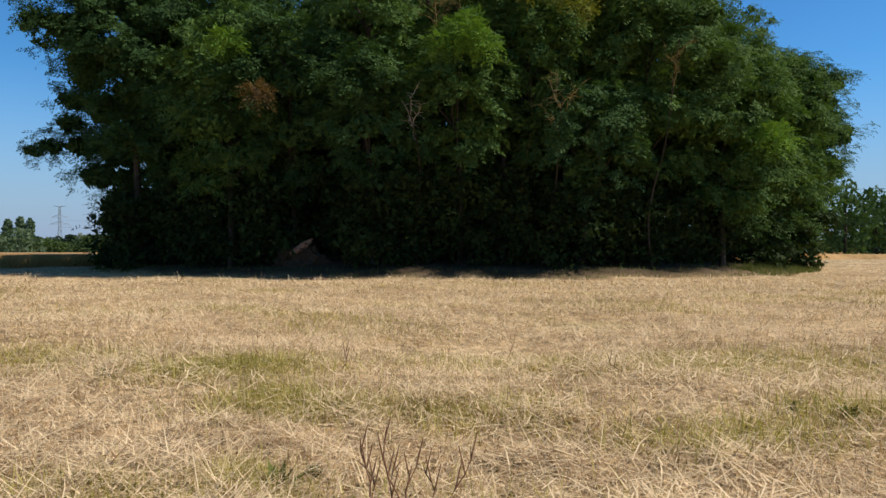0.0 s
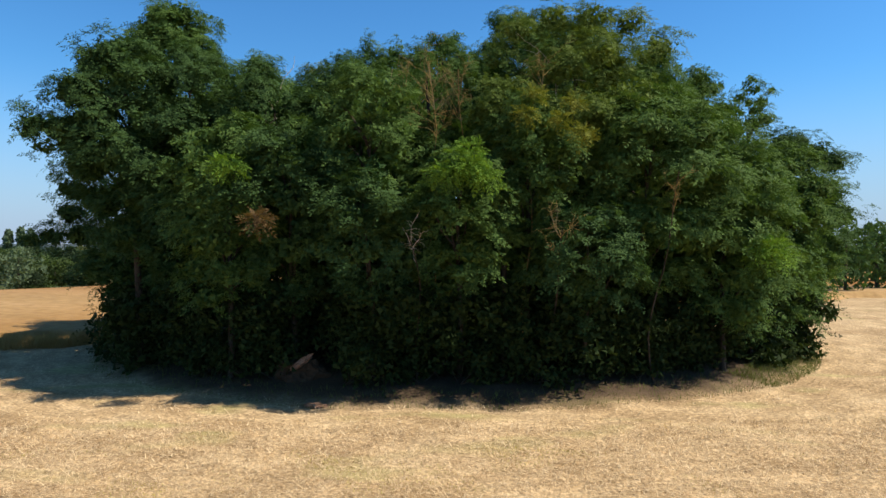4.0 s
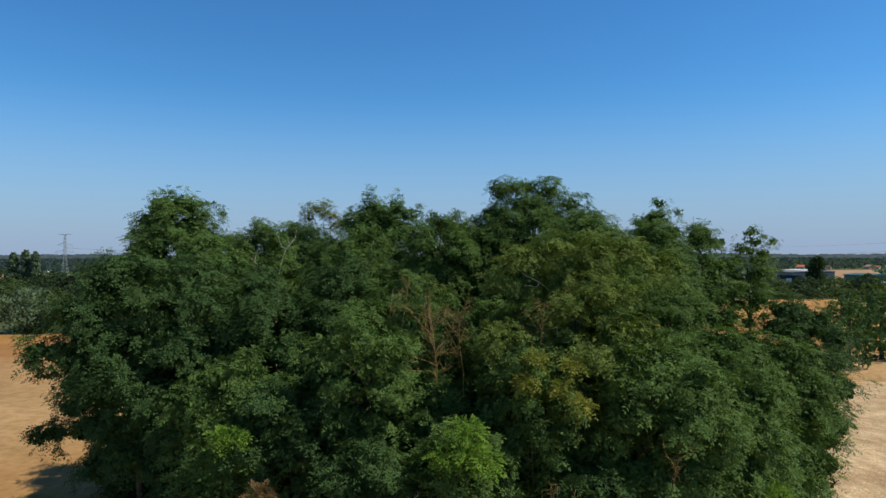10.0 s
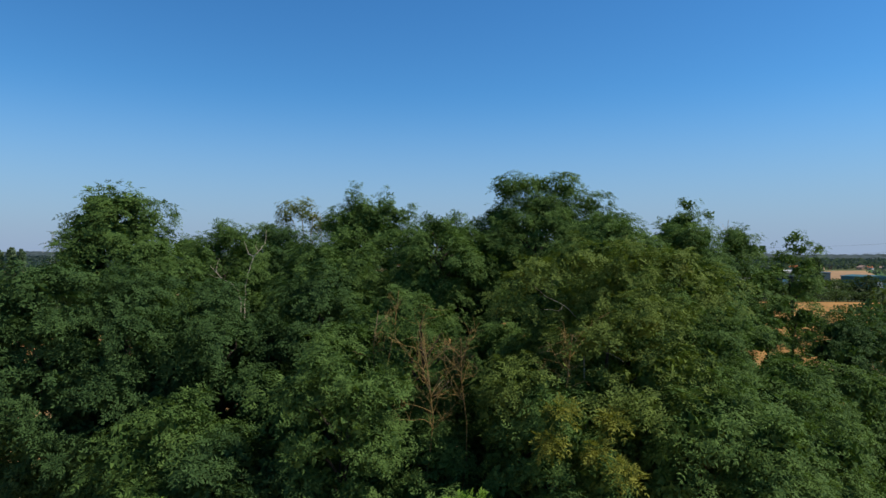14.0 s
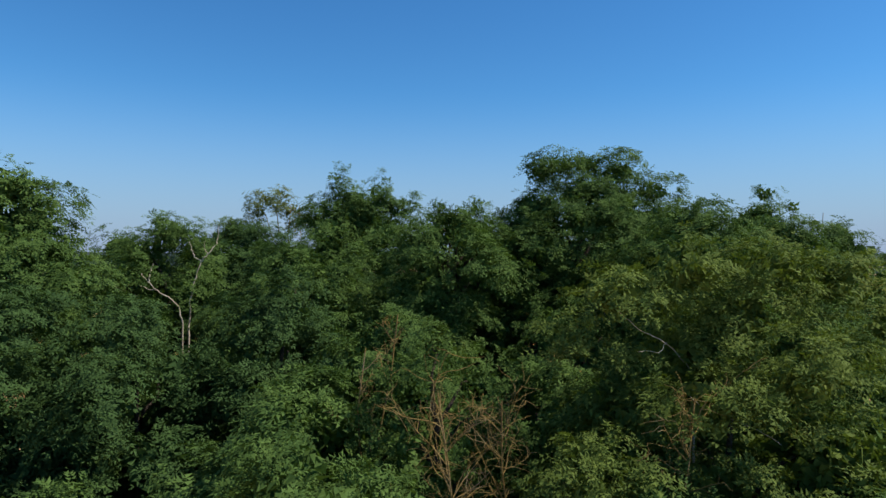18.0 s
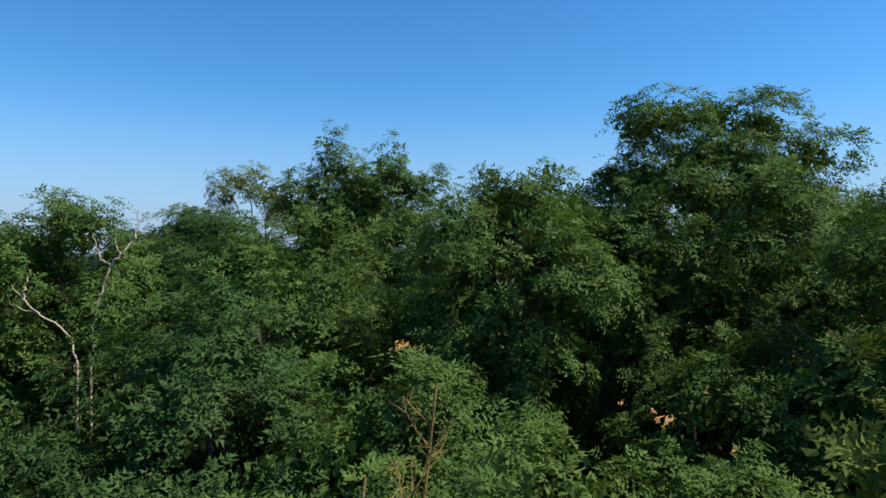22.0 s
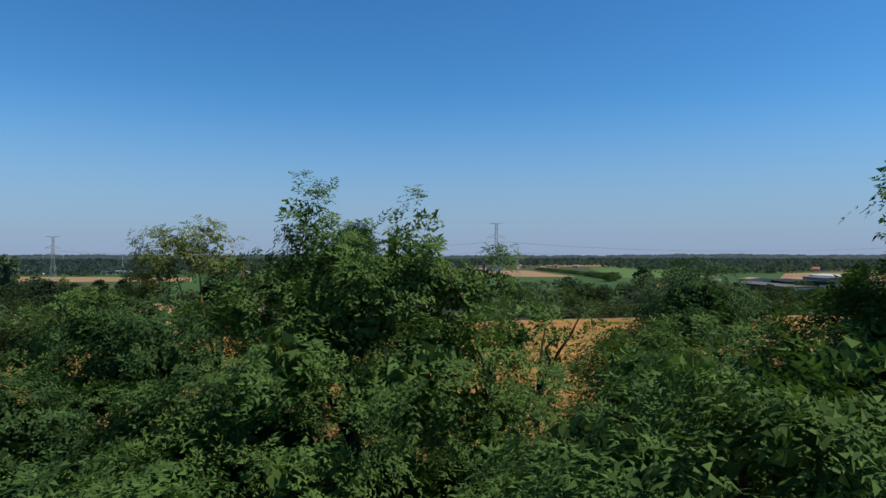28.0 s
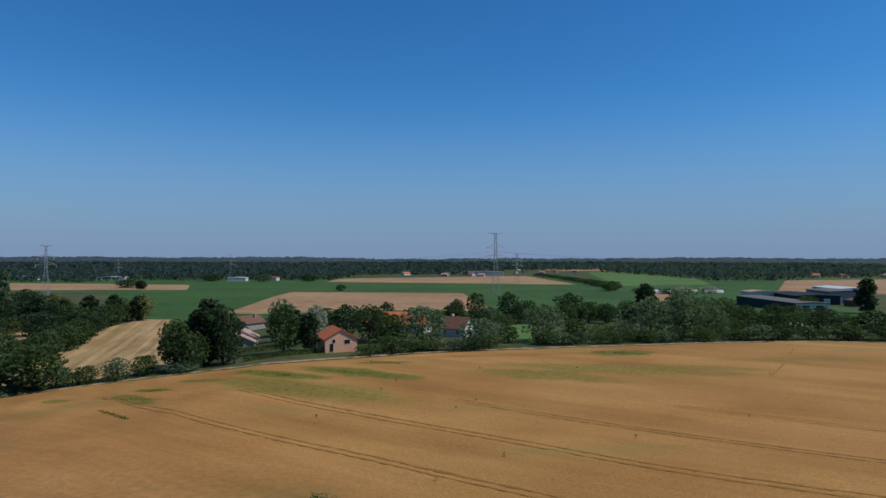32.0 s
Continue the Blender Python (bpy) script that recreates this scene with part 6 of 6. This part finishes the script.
for px, py, rx, ry, n in ((-0.98, 3.0, 0.34, 0.24, 2200), (-0.6, 2.35, 0.2, 0.2, 900), (-0.36, 2.2, 0.25, 0.12, 900), (-0.45, 1.42, 0.09, 0.08, 500), (1.22, 1.95, 0.2, 0.14, 450), (0.9, 3.3, 0.8, 0.35, 2200),
                          (2.2, 3.2, 0.9, 0.4, 1300), (0.1, 2.1, 0.3, 0.2, 800), (-2.2, 3.4, 0.5, 0.3, 1200), (-0.75, 1.35, 0.2, 0.12, 500), (0.75, 1.7, 0.3, 0.15, 700)):
    x, y = np.r_[x, rng.normal(px, rx * 0.7, int(n * 1.8))], np.r_[y, rng.normal(py, ry * 0.7, int(n * 1.8))]
v, f = blades(rng, x, y, rng.uniform(0.05, 0.13, len(x)), rng.uniform(0.0018, 0.004, len(x)) * (0.7 + y / 5), rng.uniform(0.3, 1.4, len(x)), 0.0, False)
tagged(mesh_ob("grass_tufts", v, f, GRASS), "greenish grass tufts in the mown hay", "grass", kind="stuff")
n = 52000                       # loose wisps over the field as far as the grove and beside it
y = rng.uniform(14, 62, n)
x = rng.uniform(-0.75, 0.75, n) * (y + 4)
q = np.hypot((x - 0.5) / 17.0, (y - 36.0) / 15.0)
row = np.sin(q * 60 + 2.0 * np.sin(x * 0.7) + 1.5 * np.sin(y * 0.9))
ok = (q > 1.03) & (y < np.interp(x, NEAR_X, NEAR_Y) - 0.6) & (rng.random(n) < 0.35 + 0.5 * (row > 0.2))
x, y = x[ok], y[ok]
v, f = blades(rng, x, y, rng.uniform(0.08, 0.26, len(x)), rng.uniform(0.012, 0.03, len(x)), np.abs(rng.normal(0.1, 0.4, len(x))), rng.uniform(0, 0.05, len(x)), False)
tagged(mesh_ob("hay_wisps", v, f, STRAW), "loose wisps of dry hay lying in swaths", "hay", kind="stuff")
# green weeds and thistles standing through the ripe wheat
for px, py, rx, ry, n in ((-38, 171, 8, 2.0, 900), (-23, 174, 10, 2.2, 1100), (-59, 160, 4, 1.2, 300), (-18, 187, 6, 1.2, 400), (41, 204, 7, 2.4, 1300), (-59, 152, 8, 1.2, 500)):
    u, w = rng.normal(0, 0.5, n), rng.normal(0, 0.5, n)
    x, y = px + rx * u, py + ry * w - 0.45 * rx * u
    v, f = blades(rng, x, y, rng.uniform(0.12, 0.3, n), rng.uniform(0.08, 0.2, n), rng.uniform(0.15, 1.0, n), 0.6, False)
    tagged(mesh_ob("weed_patch", v, f, WEED_LEAF), "green weeds spreading through ripe wheat", "weeds", "weed patches", kind="stuff")
s = rng.random(420)
x, y = -60 + 9 * s + rng.normal(0, 0.25, 420), 143 - 9 * s + rng.normal(0, 0.2, 420)
v, f = blades(rng, x, y, rng.uniform(0.15, 0.45, 420), rng.uniform(0.1, 0.22, 420), rng.uniform(0.3, 1.2, 420), 0.6, False)
tagged(mesh_ob("weed_patch", v, f, WEED_LEAF), "row of dark weeds in ripe wheat", "weeds", "weed patches", kind="stuff")
for k in range(13):
    px, py = rng.uniform(-30, 75), rng.uniform(95, 185)
    t = thing("thistle", Matrix.Translation((px, py, float(land(px, py)) + 0.3)), "dark weed plant standing above the wheat", "weed", "thistles in the wheat")
    v, f = tube(((0, 0, 0), (0.02, 0, 0.4), (0, 0.02, 0.75)), (0.02, 0.015, 0.006), 4)
    mesh_ob("stalk", v, f, WEED_LEAF, t)
    v, f = loose_leaves(rng, rng.normal(0, 0.11, (20, 3)) + (0, 0, 0.58), rng.uniform(0.05, 0.12, 20))
    mesh_ob("leaves", v, f, WEED_LEAF, t)
# the standing edge of the wheat and rank grass at the grove's foot
x = np.r_[rng.uniform(-75, -15.5, 12000), rng.uniform(-33, -15.5, 14000)]
y = np.interp(x, NEAR_X, NEAR_Y) + rng.uniform(-0.5, 1.4, len(x))
y[::3] += rng.uniform(0, 5, len(y[::3]))
v, f = blades(rng, x, y, rng.uniform(0.6, 1.0, len(x)), rng.uniform(0.014, 0.026, len(x)), rng.uniform(1.2, 1.55, len(x)), 0.0, False)
tagged(mesh_ob("wheat_stalks", v, f, EAR), "standing ripe wheat stalks at the field's edge", "wheat", kind="stuff")
a = np.r_[rng.uniform(3.2, 5.4, 3500), rng.uniform(5.4, 6.3, 7000)]
q = rng.uniform(0.94, 1.06, len(a))
x, y = 0.5 + 17.0 * q * np.cos(a), 36 + 15.0 * q * np.sin(a)
v, f = blades(rng, x, y, rng.uniform(0.1, 0.32, len(x)) * np.where(a > 5.4, 1.4, 1.0), rng.uniform(0.008, 0.018, len(x)), rng.uniform(0.6, 1.5, len(x)), 0.0, False)
tagged(mesh_ob("rank_grass", v, f, RANK_LEAF), "rank grass along the grove's foot", "grass", kind="stuff")
# a dry weed close by
for k, (x, y, h) in enumerate(((-0.15, 1.23, 0.19), (-0.112, 1.20, 0.14), (-0.085, 1.25, 0.21), (-0.06, 1.20, 0.16), (0.012, 1.22, 0.17), (-0.13, 1.27, 0.11), (-0.03, 1.26, 0.10), (-0.42, 2.7, 0.10), (0.7, 2.6, 0.06))):
    h *= 0.72
    t = thing("dry_weed", Matrix.Translation((x, y, 0)), "dry reddish weed stalk standing in cut hay", "weed", "dry weeds")
    s = np.linspace(0, 1, 6)[:, None]
    p = np.array([0.04 * math.sin(k * 2.1), 0.03, h]) * s + np.array([0.012, 0, 0]) * np.sin(s * 5 + k)
    v, f = tube(p, np.linspace(0.0021, 0.0009, 6), 5)
    mesh_ob("stalk", v, f, STALK, t)
    for b in range(3):
        o = p[2 + b]
        w = o + np.array([0.012 * (-1) ** b, 0.008, 0.05]) * np.linspace(0, 1, 3)[:, None]
        v, f = tube(w, (0.0018, 0.0014, 0.0008), 4)
        mesh_ob("side_shoot", v, f, STALK, t)
# small leafy weeds in the mown hay
rng = np.random.default_rng(97)
for x, y, size in ((-0.365, 1.44, 0.05), (-0.30, 1.52, 0.035), (1.16, 1.88, 0.042), (1.05, 1.98, 0.03), (-1.5, 2.9, 0.05)):
    t = thing("leafy_weed", Matrix.Translation((x, y, float(land(x, y) + rolling(x, y)))), "small leafy green weed in cut hay", "weed", "leafy weeds")
    a, up = rng.uniform(0, 6.283, 26), rng.uniform(0.1, 1.3, 26)
    d = np.stack([np.cos(a) * np.cos(up), np.sin(a) * np.cos(up), np.sin(up)], 1)
    base, tip = d * size * 0.3, d * size * rng.uniform(0.8, 1.5, (26, 1))
    side = np.stack([-np.sin(a), np.cos(a), 0 * a], 1) * size * 0.2
    v = np.stack([base, (base + tip) / 2 + side, tip, (base + tip) / 2 - side], 1).reshape(-1, 3)
    mesh_ob("leaves", v, np.arange(104).reshape(-1, 4), RANK_LEAF, t)
    v, f = tube(((0, 0, -0.01), (0, 0, size * 0.9)), (0.002, 0.001), 5)
    mesh_ob("stalk", v, f, RANK_LEAF, t)
